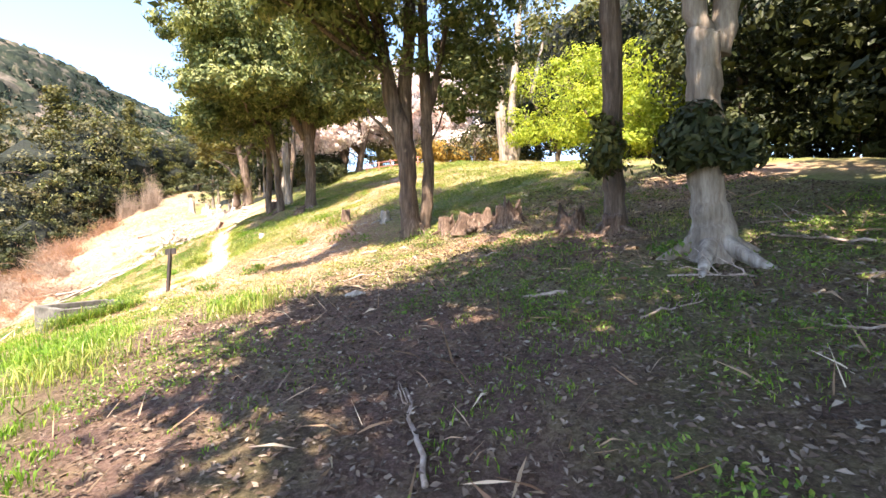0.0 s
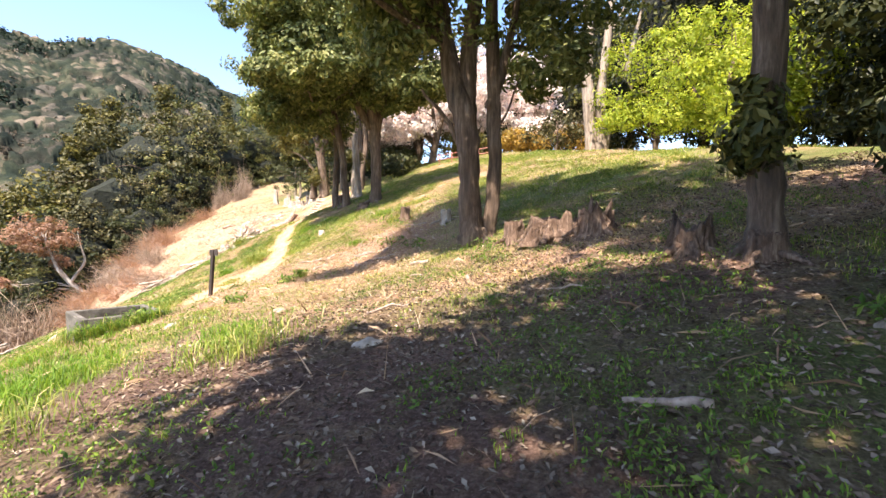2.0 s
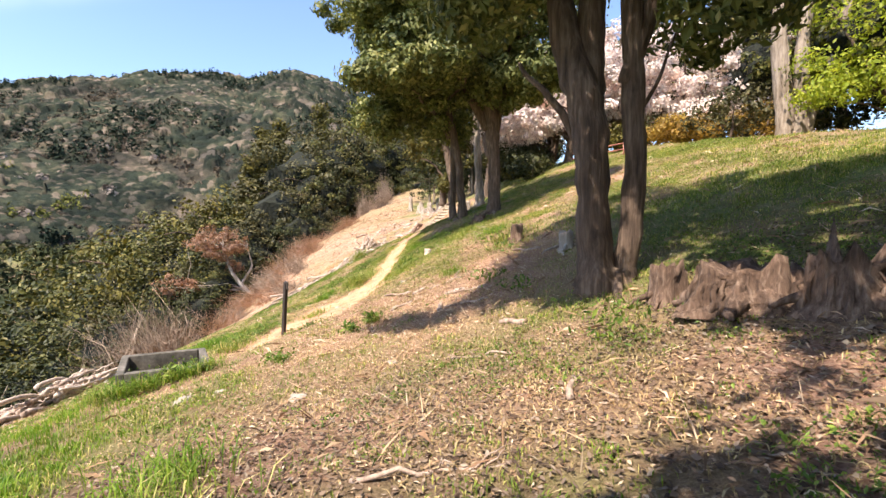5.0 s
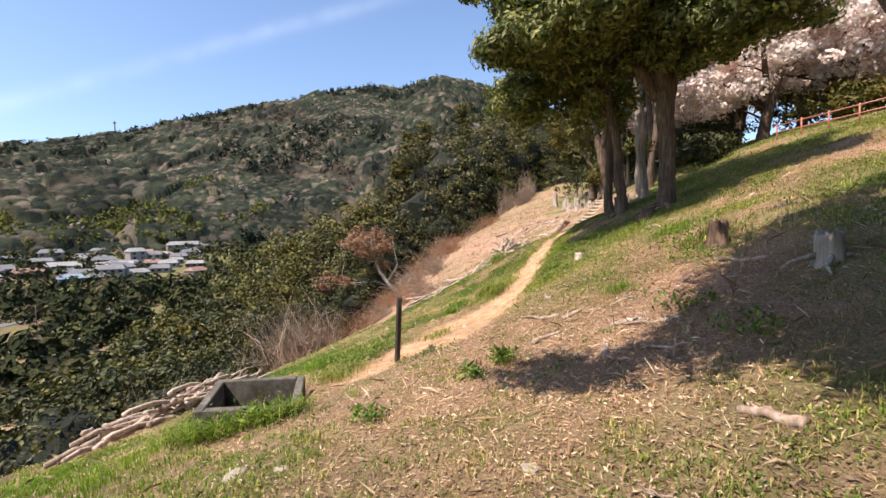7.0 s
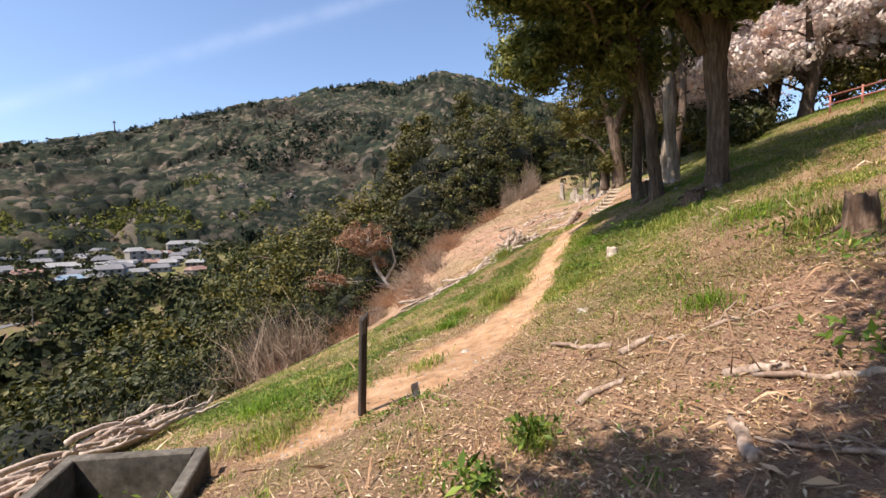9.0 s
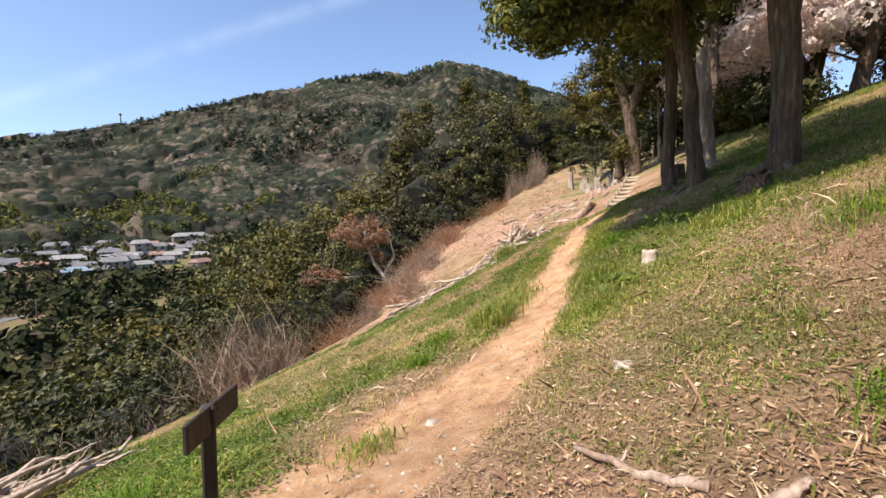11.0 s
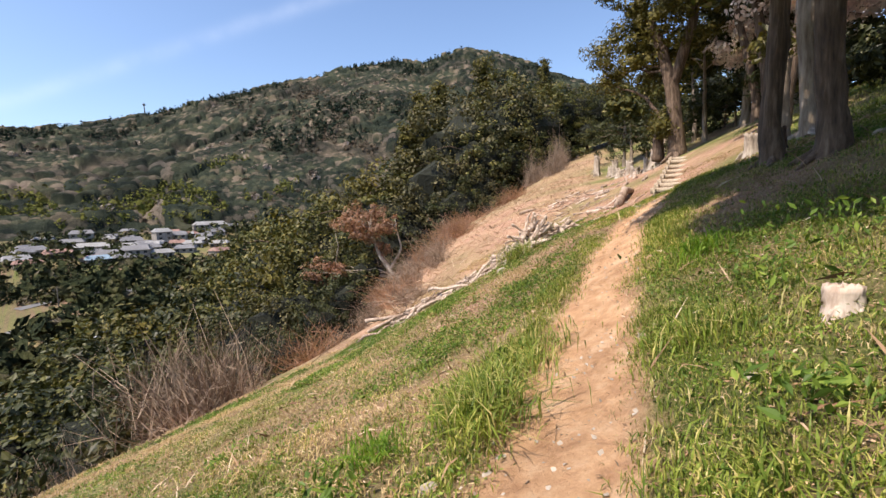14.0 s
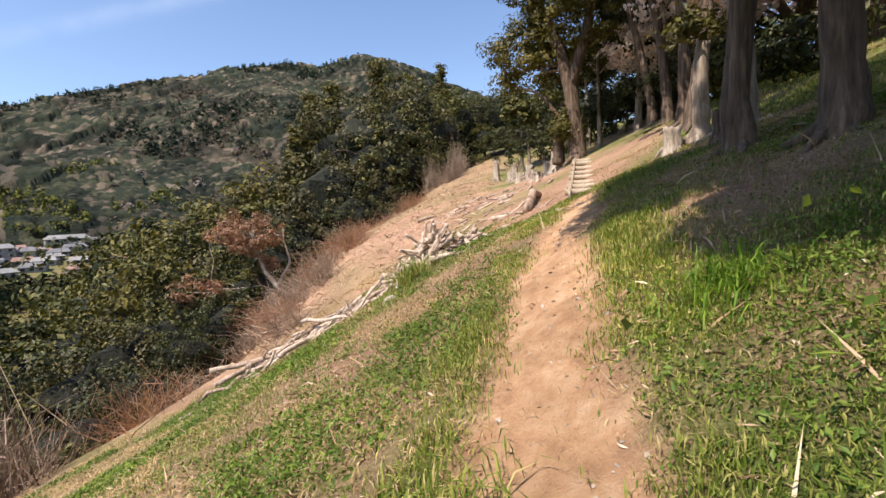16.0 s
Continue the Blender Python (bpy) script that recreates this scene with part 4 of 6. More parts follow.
# azimuth to the left of +y, distance, elevation of the tip
for kind, a, far, el in (("cypress", 43.6, 64, 18.3), ("cypress", 51.5, 62, 14.5), ("cypress", 49, 66, 15.5), ("grey", 47, 60, 14.6), ("grey", 41.5, 61, 16.2), ("oak", 39.2, 62, 16.0), ("cypress", 36.3, 66, 17.2), ("oak", 37.5, 60, 13.5),
                         ("dark", 34.0, 62, 13.2), ("oak", 31.5, 62, 13.8), ("dark", 29, 60, 13.4), ("cypress", 53.5, 60, 11.0), ("olive", 55.5, 57, 6.3), ("oak", 58, 56, 4.6), ("grey", 60.5, 55, 2.5), ("oak", 63, 52, 0.8),
                         ("grey", 50, 55, 9.0), ("oak", 45, 56, 10.5), ("dark", 42, 57, 9.5), ("grey", 54, 52, 3.5), ("dark", 57, 49, 0.0), ("grey", 61, 47, -2.0), ("olive", 66, 52, -0.6), ("oak", 69, 50, -1.9), ("olive", 72, 47, -3.6),
                         ("oak", 75, 45, -5.2), ("dark", 78.4, 43, -7.2), ("olive", 81, 42, -8.3), ("oak", 84, 40, -9.6), ("dark", 87, 38, -11.0), ("oak", 90, 36, -11.8), ("dark", 94, 34, -12.5), ("oak", 98, 33, -13),
                         ("dark", 65, 44, -4.5), ("oak", 68.5, 40, -6.5), ("grey", 72, 38, -8.0), ("dark", 75.5, 34, -10.5), ("oak", 79.5, 33, -12.0), ("dark", 83.5, 31, -13.5), ("dark", 62, 40, -7.0), ("dark", 65.5, 35, -10.0),
                         ("dark", 69.5, 31, -12.5), ("dark", 74, 27.5, -15.0), ("oak", 58.5, 43, -4.0), ("dark", 88, 28, -15.5), ("oak", 70, 56, 1.0), ("oak", 66, 62, 2.4), ("olive", 62, 66, 4.5), ("dark", 47.5, 50, 4.0), ("grey", 44, 53, 6.0),
                         ("oak", 26, 62, 14.0), ("dark", 23.5, 58, 14.0), ("cypress", 21, 64, 15.0), ("dark", 18.5, 56, 14.0), ("olive", 28, 66, 15.0), ("oak", 15.5, 58, 14.5), ("dark", 13, 54, 14.0), ("oak", 10, 60, 14.0), ("dark", 24, 50, 11.0), ("dark", 19.5, 48, 11.5)):
    x, y = from_eye(a, far)
    plant(kind, x, y, 2.36 + far * math.tan(radians(el)))
# dark wood on the plateau
# the first four stand out of view, added to deepen the wood's shade
for kind, x, y, s in (("shade", 12.4, 9.6, 1.0), ("shade", 14.5, 4.5, 1.2), ("shade", 11.0, 1.5, 1.1), ("shade", 18.0, 3.0, 1.2), ("shade", 10.5, 15.5, 0.95), ("shade", 13.0, 13.2, 1.0), ("shade", 15.5, 16.2, 1.1), ("shade", 13.2, 18.6, 1.1), ("shade", 17.5, 12.0, 1.1), ("shade", 18.5, 19.0, 1.2), ("shade", 16.5, 8.0, 1.0), ("shade", 14.0, 23.5, 1.2),
                      ("oak", 19.5, 26, 1.2), ("shade", 21.5, 14.0, 1.2), ("oak", 9.5, 27.5, 1.1), ("dark", 13.5, 30, 1.2), ("oak", 5.0, 33.0, 0.9), ("shade", 22, 8, 1.2), ("oak", 4.0, 41.0, 1.1), ("dark", -14, 46, 1.2), ("oak", -3, 47, 1.2), ("dark", 8.0, 37, 1.2)):
    plant(kind, x, y, None, s)
# undergrowth of the plateau
# shrubs with x < -7 mostly stand in for shade between the trunks
for q, (x, y, h) in enumerate(((9.5, 14.5, 2.2), (11.5, 12.4, 2.4), (13.5, 11.0, 2.6), (15.5, 10.0, 2.6), (12.5, 15.8, 2.8), (15.2, 13.6, 3.0), (17.5, 15.5, 3.0), (10.6, 18.2, 2.6), (13.0, 20.8, 3.0), (16.5, 20.0, 3.2), (18.5, 7.5, 3.0), (20.5, 11.0, 3.2), (9.0, 24.0, 2.6), (12.0, 25.5, 3.0), (-1.5, 44.0, 3.2), (2.0, 42.0, 3.2), (-13.0, 48.0, 3.4), (-18.2, 43.6, 3.6), (-16.2, 45.0, 4.2), (-14.2, 43.8, 4.0), (-12.6, 44.6, 4.0), (-20.4, 46.2, 4.0), (-22.6, 48.6, 4.4), (-25.4, 50.5, 4.4), (5.5, 37.5, 3.0), (-16.5, 52.0, 3.4), (-9.6, 38.5, 3.0), (-12.6, 40.2, 3.2), (-10.4, 36.8, 2.6), (-8.4, 33.4, 2.2), (-7.4, 30.4, 1.6), (-15.0, 43.0, 3.0), (-18.5, 47.5, 3.2), (-21.0, 50.0, 3.2))):
    grow("shrub", on_land(x, y, 0.1), "dense dark evergreen shrub added in the gaps under the trees", [([(0, 0, -0.1), (0.1, 0, 0.6), (0.1, 0, h * 0.8)], (0.08, 0.06, 0.02))], [((0, 0, h * 0.5), (h * 0.85, h * 0.85, h * 0.5), 40)], LEAF_DARK, BARK, 60, 0.09, 5, 0.025, 700 + q, category="shrub", group="undergrowth of the plateau", spread_of=0.35)
# unseen trees, placed to cast the shade over the start of the walk
for q, (x, y, crown_at, radii, n_) in enumerate(((1.9, -2.2, (-1.6, 1.7, 8.0), (3.5, 3.2, 1.6), 190), (6.0, -2.6, (-1.0, 1.2, 7.8), (3.6, 3.4, 1.8), 170), (1.2, -6.6, (0.4, 1.4, 9.0), (4.4, 3.4, 2.0), 150), (8.4, 2.4, (-0.8, 0.6, 7.0), (3.0, 3.0, 2.0), 110), (7.4, 0.6, (-3.6, 3.0, 7.8), (2.7, 2.3, 1.2), 140))):
    grow("evergreen_tree", on_land(x, y, 0.1), "broad evergreen tree shading the start of the trail", [([(0, 0, -0.1), (0.05, 0, 1.0), (crown_at[0] * 0.3, crown_at[1] * 0.3, 4.5), (crown_at[0] * 0.8, crown_at[1] * 0.8, crown_at[2])], (0.4, 0.3, 0.24, 0.08))],
         [(crown_at, radii, n_)], LEAF_OAK, BARK, 58, 0.155, 14, 0.05, 150 + q, roots=4, spread_of=0.5, group="trees at the start of the trail")


# ---- built things on the slope ----
POST_WOOD = rough_material("dark_post_wood", [(0.3, (0.018, 0.013, 0.01)), (0.55, (0.045, 0.032, 0.025)), (0.75, (0.1, 0.075, 0.058))], 9, (4, 4, 0.5), 0.5, 0.7, (0.6, 0.6, 0.6), 2.0, 0.004)
CONCRETE = rough_material("mossy_concrete", [(0.3, (0.0696, 0.0609, 0.0493)), (0.5, (0.128, 0.113, 0.0928)), (0.72, (0.197, 0.18, 0.151))], 14, (1, 1, 1), 0.5, 0.92, (0.42, 0.42, 0.36), 2.2, 0.006)
STEP_WOOD = rough_material("step_logs", [(0.3, (0.22, 0.17, 0.12)), (0.5, (0.42, 0.35, 0.26)), (0.72, (0.58, 0.51, 0.4))], 8, (3, 0.6, 3), 0.6, 0.85, (0.7, 0.65, 0.6), 1.5)
LOG_WOOD = rough_material("bleached_logs", [(0.28, (0.15, 0.1, 0.075)), (0.5, (0.43, 0.34, 0.27)), (0.72, (0.66, 0.57, 0.48))], 6, (2.5, 2.5, 0.6), 0.6, 0.85, (0.55, 0.47, 0.42), 1.1)
PALE_WOOD = rough_material("fresh_cut_wood", [(0.28, (0.28, 0.2, 0.15)), (0.5, (0.58, 0.48, 0.4)), (0.72, (0.76, 0.68, 0.59))], 6, (2.5, 2.5, 0.6), 0.6, 0.85, (0.65, 0.58, 0.52), 1.1)
RED_PAINT = rough_material("red_paint", [(0.3, (0.3, 0.1, 0.07)), (0.55, (0.44, 0.17, 0.12)), (0.75, (0.52, 0.26, 0.19))], 12, (1, 1, 1), 0.2, 0.5, (0.75, 0.7, 0.7), 1.5, 0.003)
ROT = rough_material("rotten_wood", [(0.28, (0.05, 0.03, 0.02)), (0.5, (0.175, 0.11, 0.075)), (0.72, (0.36, 0.265, 0.195))], 6, (4, 4, 0.5), 1.0, 0.95, (0.5, 0.46, 0.42), 1.6, 0.05)
STONE = rough_material("pale_stone", [(0.3, (0.24, 0.2, 0.16)), (0.5, (0.4, 0.35, 0.29)), (0.72, (0.55, 0.5, 0.43))], 5, (1, 1, 1), 0.6, 0.9, (0.7, 0.68, 0.64), 1.2)


def slab(a, b, thick, low, high):
    """An upright wall between two points of the plan, with softened edges."""
    a, b = Vector((*a, 0)), Vector((*b, 0))
    along = (b - a).normalized()
    side = Vector((-along.y, along.x, 0)) * thick / 2
    bm = bmesh.new()
    bottom = [bm.verts.new((*(p + s).xy, low)) for p, s in ((a, -side), (b, -side), (b, side), (a, side))]
    bm.faces.new(bottom[::-1])
    top = [bm.verts.new((*q.co.xy, high)) for q in bottom]
    bm.faces.new(top)
    for k in range(4):
        bm.faces.new((bottom[k], bottom[(k + 1) % 4], top[(k + 1) % 4], top[k]))
    bmesh.ops.bevel(bm, geom=bm.edges[:], offset=min(0.012, thick * 0.2), segments=1, affect="EDGES")
    return bm


def bm_mesh(name, bm, material):
    me = bpy.data.meshes.new(name)
    bm.normal_update()
    bm.to_mesh(me)
    bm.free()
    me.materials.append(material)
    return me


# signpost
base = on_land(-6.74, 11.39, 0.0)
post = thing("signpost", base, "dark wooden signpost with one arrow board beside the trail", "signpost")
part("post", bm_mesh("post", slab((-0.042, 0), (0.042, 0), 0.075, -0.25, 1.1), POST_WOOD), post).matrix_basis = pose(0, 0, 0, -2.0, 4.6, -18)
bm = slab((-0.36, 0), (0.30, 0), 0.024, -0.075, 0.075)
for v_ in bm.verts:
    if v_.co.x > 0.28:
        v_.co.x += 0.09 * (1 - abs(v_.co.z) / 0.075)
board = part("arrow_board", bm_mesh("arrow_board", bm, POST_WOOD), post, "dark stained arrow board")
board.matrix_basis = pose(0.055, 0.06, 1.02, 0, 3, 141)
for q in (-0.03, 0.03):
    part("bolt", mesh_of("bolt", *tube([(0, -0.02, q), (0, 0.02, q)], (0.008, 0.008), 8), CONCRETE), board)

# open concrete basin
near_left, far_left, far_right = Vector((-6.93, 8.41)), Vector((-7.92, 9.0)), Vector((-7.17, 9.89))
near_right = near_left + far_right - far_left
basin = thing("concrete_basin", (0, 0, 0), "open square concrete basin sunk into the grassy slope", "basin")
for a, b in ((near_left, far_left), (far_left, far_right), (far_right, near_right), (near_right, near_left)):
    d = (b - a).normalized() * 0.055
    part("wall", bm_mesh("wall", slab(a - d, b - d * 1.06, 0.11, -0.85, 0.315), CONCRETE), basin)
bm = bmesh.new()
bm.faces.new([bm.verts.new((*p, -0.5)) for p in (near_left, near_right, far_right, far_left)])
part("bed", bm_mesh("bed", bm, CONCRETE), basin, "concrete bed of the basin")


# felled wood
def branch_mesh(name, length, r, seed, twigs=2, material=None):
    rng = np.random.default_rng(seed)
    line = bent((-length / 2, 0, 0), (length / 2, 0, 0), 10, length * 0.018, rng)
    pieces = [tube(line, np.linspace(r, r * 0.6, 10), 9, 0.1, seed)]
    for q in range(twigs):
        k = rng.integers(3, 8)
        tip = line[k] + np.array([rng.uniform(0.1, 0.3), rng.uniform(-0.25, 0.25), rng.uniform(0.05, 0.2)]) * length * 0.8
        pieces.append(tube(bent(line[k], tip, 6, 0.02 * length, rng), np.linspace(r * 0.5, r * 0.15, 6), 6))
    return mesh_of(name, *merge(pieces), material or LOG_WOOD)


LOGS = [branch_mesh("log", ln, r, 200 + q, tw) for q, (ln, r, tw) in enumerate(((2.9, 0.066, 0), (2.4, 0.055, 1), (1.7, 0.042, 2), (3.3, 0.05, 1), (1.4, 0.055, 0)))]
STICKS = [branch_mesh("stick", ln, r, 220 + q, tw) for q, (ln, r, tw) in enumerate(((1.2, 0.022, 3), (0.8, 0.03, 1), (1.7, 0.02, 4), (0.5, 0.035, 0), (0.9, 0.016, 3), (0.45, 0.05, 1)))]

PALE_STICKS = [branch_mesh("stick", ln, r, 240 + q, tw, PALE_WOOD) for q, (ln, r, tw) in enumerate(((0.7, 0.05, 1), (0.5, 0.07, 0), (0.9, 0.035, 2), (0.4, 0.06, 0)))]
PALE_LOGS = [branch_mesh("log", ln, r, 250 + q, tw, PALE_WOOD) for q, (ln, r, tw) in enumerate(((2.3, 0.055, 0), (1.6, 0.045, 1), (2.8, 0.046, 1)))]


def lay(meshes, pick, x, y, turn, lift, label, category, group, tilt=None, scale=1.0):
    ob = new("log" if meshes is LOGS or meshes is PALE_LOGS else "branch", meshes[pick % len(meshes)])
    d = (math.cos(radians(turn)), math.sin(radians(turn)))
    half = 0.5
    slope = math.degrees(math.atan2(ground_at(x + d[0] * half, y + d[1] * half) - ground_at(x - d[0] * half, y - d[1] * half), 2 * half))
    ob.matrix_world = pose(x, y, ground_at(x, y) + lift, 0, -slope if tilt is None else tilt - slope, turn) @ Matrix.Diagonal((scale, scale, scale, 1))
    return tagged(ob, label, category, group)


PICK = random.Random(9)
PILE = ((-13.2, 10.7), (-11.6, 8.3))
for q in range(44):
    s = q / 43
    x, y = PILE[0][0] + (PILE[1][0] - PILE[0][0]) * s + PICK.gauss(0, 0.2), PILE[0][1] + (PILE[1][1] - PILE[0][1]) * s + PICK.gauss(0, 0.28)
    lay(PALE_LOGS if q % 2 else LOGS, q, x, y, 122 + PICK.gauss(0, 10), 0.06 + 0.55 * PICK.random() * (1 - abs(2 * s - 0.7)), "bleached felled log in a heap below the basin", "log", "heap of logs by the basin")
for q in range(22):
    lay(PALE_STICKS, q, -12.4 + PICK.gauss(0, 0.7), 9.5 + PICK.gauss(0, 0.8), 122 + PICK.gauss(0, 18), 0.25 + 0.15 * PICK.random(), "bleached branch on the heap of logs", "branch", "heap of logs by the basin", PICK.gauss(0, 5))
# cut branches along the lower edge of the clearing
for q in range(80):
    s = PICK.random()
    x, y = -16.4 + 2.2 * s + PICK.gauss(0, 0.35), 20.5 + 2.9 * s + PICK.gauss(0, 0.38)
    lay((STICKS, PALE_LOGS, PALE_STICKS, LOGS)[q % 4], q, x, y, 48 + PICK.gauss(0, 30), 0.03 + 0.1 * PICK.random(), "bleached cut branch lying beside the trail", "branch", "cut branches beside the trail", PICK.gauss(0, 9), PICK.uniform(0.55, 1.0))
for q in range(150):
    a, r = PICK.uniform(0, 6.28), abs(PICK.gauss(0, 0.5))
    lay(PALE_STICKS if q % 4 else STICKS, q, -14.0 + r * math.cos(a) * 1.1, 23.6 + r * math.sin(a) * 1.3, PICK.uniform(0, 180), 0.05 + 0.7 * PICK.random() * math.exp(-r * 1.5), "short cut branch in a pale heap beside the trail", "branch", "heap of cut branches", PICK.gauss(0, 22), PICK.uniform(0.7, 1.25))
for q in range(90):
    s = PICK.random()
    lay(STICKS if q % 3 else PALE_STICKS, q, -14.0 - 7.0 * s + PICK.gauss(0, 1.3), 24.5 + 12.5 * s + PICK.gauss(0, 1.2), PICK.uniform(0, 180), 0.03, "bleached branch scattered over the clearing", "branch", "branches on the clearing", PICK.gauss(0, 6), PICK.uniform(0.6, 1.4))
for x, y, turn, k in ((-5.0, 13.0, 170, 1), (-4.35, 12.9, 60, 5), (-3.3, 12.4, 10, 5), (-2.95, 12.3, 175, 1), (-3.2, 11.6, 120, 5), (-2.7, 11.55, 172, 0), (-4.28, 12.06, 70, 3), (-1.45, 9.25, 175, 4), (-0.24, 8.25, 100, 3), (1.3, 4.36, 165, 3), (0.12, 2.4, 100, 4),
                       (4.5, 4.95, 125, 0), (3.4, 4.2, 155, 2), (5.2, 5.6, 155, 2), (-1.4, 10.2, 160, 5), (2.2, 3.6, 20, 4), (3.1, 2.9, 140, 4), (-3.6, 13.2, 30, 0), (-2.4, 13.9, 150, 1), (-3.9, 15.9, 140, 4), (-4.8, 17.6, 160, 2), (-0.8, 7.0, 20, 4), (0.9, 6.6, 150, 4)):
    lay(STICKS, k, x, y, turn, 0.015, "dry broken branch lying on the ground litter", "branch", "branches on the ground", None, PICK.uniform(0.75, 1.1))
long_pole = lay(LOGS, 3, -15.0, 31.0, 113, 0.08, "long straight pole lying down the clearing", "log", "", None, 2.6)
lay(LOGS, 0, -20.5, 33.5, 60, 0.1, "thick pale log lying on the clearing", "log", "", None, 1.2)


# stumps
def stump_mesh(name, r, h, seed, jag=0.12, roots=5, root_len=0.3, squash=1.0):
    rng = np.random.default_rng(seed)
    sides, rows = 26, 9
    ang = np.linspace(0, 6.283, sides, endpoint=False)
    lobes = 0.14 * np.sin(ang * roots + rng.uniform(0, 6)) + 0.1 * np.sin(ang * 3 + rng.uniform(0, 6))
    ragged = rng.normal(0, jag, sides)
    v = []
    for q in range(rows):
        s = q / (rows - 1)
        flare = 1 + 0.55 * (1 - s) ** 3
        rad = r * flare * (1 + lobes * (1.3 - s) + 0.05 * rng.normal(0, 1, sides))
        z = -0.12 + (h + 0.12) * s + ragged * h * s ** 2
        v.append(np.stack([np.cos(ang) * rad, np.sin(ang) * rad * squash, z + 0 * ang], -1))
    for s, dz in ((0.72, -0.03), (0.4, -0.12), (0.05, -0.16)):
        v.append(np.stack([np.cos(ang) * r * s, np.sin(ang) * r * s * squash, h * (1 + 0.6 * ragged * s) + dz * h * (1 + 4 * jag) + 0.02 * rng.normal(0, 1, sides)], -1))
    n = rows + 3
    i_, j_ = np.meshgrid(np.arange(n - 1), np.arange(sides), indexing="ij")
    f = np.stack([i_ * sides + j_, i_ * sides + (j_ + 1) % sides, (i_ + 1) * sides + (j_ + 1) % sides, (i_ + 1) * sides + j_], -1).reshape(-1, 4)
    return mesh_of(name, np.concatenate(v), f, None)


def stump(x, y, r, h, seed, material, label, jag=0.12, roots=4, root_len=0.35, squash=1.0, turn=0.0, group="", splinters=0):
    ob = thing("tree_stump", on_land(x, y, 0.03), label, "tree stump", group, turn)
    me = stump_mesh("trunk", r, h, seed, jag, max(3, roots), root_len, squash)
    me.materials.append(material)
    part("trunk", me, ob)
    rng = np.random.default_rng(seed)
    for q in range(splinters):
        a = 6.283 * (q + rng.uniform(-0.4, 0.4)) / splinters
        c, s, top = math.cos(a), math.sin(a) * squash, h * rng.uniform(0.45, 1.15)
        line = bent((c * r * 1.2, s * r * 1.2, -0.08), (c * r * rng.uniform(0.8, 1.05), s * r * rng.uniform(0.8, 1.05), top), 7, 0.02, rng)
        part("splinter", mesh_of("splinter", *tube(line, np.array([1.4, 1.2, 1.0, 1.0, 0.8, 0.6, 0.15]) * rng.uniform(0.016, 0.042), 8, 0.35, q * 1.7), material), ob)
    for q in range(roots):
        a = 6.283 * (q + rng.uniform(-0.3, 0.3)) / roots
        ln = root_len * rng.uniform(0.5, 1.4)
        c, s = math.cos(a), math.sin(a)
        line = bent((c * r * 0.8, s * r * 0.8 * squash, h * 0.3), (c * (r + ln), s * (r + ln), -0.06), 6, 0.02, rng)
        part("root", mesh_of("root", *tube(line, np.linspace(r * 0.28, r * 0.06, 6), 7, 0.12, q), material), ob)


stump(1.05, 9.75, 0.42, 0.34, 1, ROT, "broad rotten stump with torn bark and roots", 0.3, 5, 0.16, 0.75, 20, "", 44)
stump(0.36, 10.15, 0.17, 0.38, 2, ROT, "small grey stump beside a broad rotten one", 0.12, 4, 0.2)
stump(1.65, 9.35, 0.26, 0.34, 3, ROT, "crumbling lump of rotten stump", 0.3, 4, 0.2, 1.0, 0, "", 26)
stump(2.4, 7.35, 0.2, 0.3, 4, ROT, "grey splintered stump with tangled roots", 0.3, 7, 0.4, 1.0, 0, "", 20)
stump(2.86, 6.72, 0.15, 0.26, 5, ROT, "pale stump at the foot of a slim tree", 0.1, 5, 0.3)
stump(-2.92, 14.9, 0.13, 0.4, 6, ROT, "narrow upright cut stump on the slope", 0.06, 3, 0.2)
stump(-1.4, 13.15, 0.13, 0.36, 7, WOOD_GREY, "pale stump with splayed roots in the grass", 0.08, 4, 0.32)
stump(-6.64, 17.2, 0.1, 0.17, 8, PALE_WOOD, "low pale sawn stump beside the trail", 0.0, 3, 0.06)
stump(-5.95, 19.75, 0.2, 0.22, 9, ROT, "low rotten stump below the big trees", 0.2, 5, 0.3)
stump(-8.45, 23.4, 0.15, 0.5, 10, ROT, "sawn stump under the trees", 0.03, 3, 0.2)
stump(-9.75, 26.9, 0.17, 0.6, 11, WOOD_GREY, "tall pale stump with leafy shoots above the steps", 0.05, 3, 0.3)
for q, (x, y, r, h) in enumerate(((-16.7, 37.3, 0.28, 0.9), (-17.6, 38.2, 0.2, 0.7), (-18.6, 38.9, 0.25, 0.5), (-19.8, 40.6, 0.22, 0.8), (-21.5, 42.0, 0.2, 1.0), (-22.6, 43.5, 0.2, 0.6), (-24.5, 45.0, 0.16, 1.3), (-25.5, 46.5, 0.16, 1.4), (-20.6, 41.0, 0.28, 0.5))):
    stump(x, y, r, h, 20 + q, WOOD_GREY, "pale cut stump at the head of the clearing", 0.15, 4, 0.4, 1.0, 40 * q, "stumps at the head of the clearing")
for q, (x, y) in enumerate(((-23.5, 48), (-24.2, 48.4), (-20, 46), (-17.5, 44), (-16.0, 41.5), (-13.2, 43.0), (-11.8, 41.0))):
    grow("slim_tree", on_land(x, y, 0.1), "slim pale trunk at the edge of the dark wood", [([(0, 0, -0.1), (0.05, 0, 1.2), (0.2 * (q % 3 - 1), 0, 5.0)], (0.16, 0.11, 0.06))], [((0, 0, 5.0), (1.8, 1.8, 1.4), 26)], LEAF_OAK, BARK_PALE, 60, 0.17, 6, 0.04, 90 + q, group="slim trees at the wood's edge")

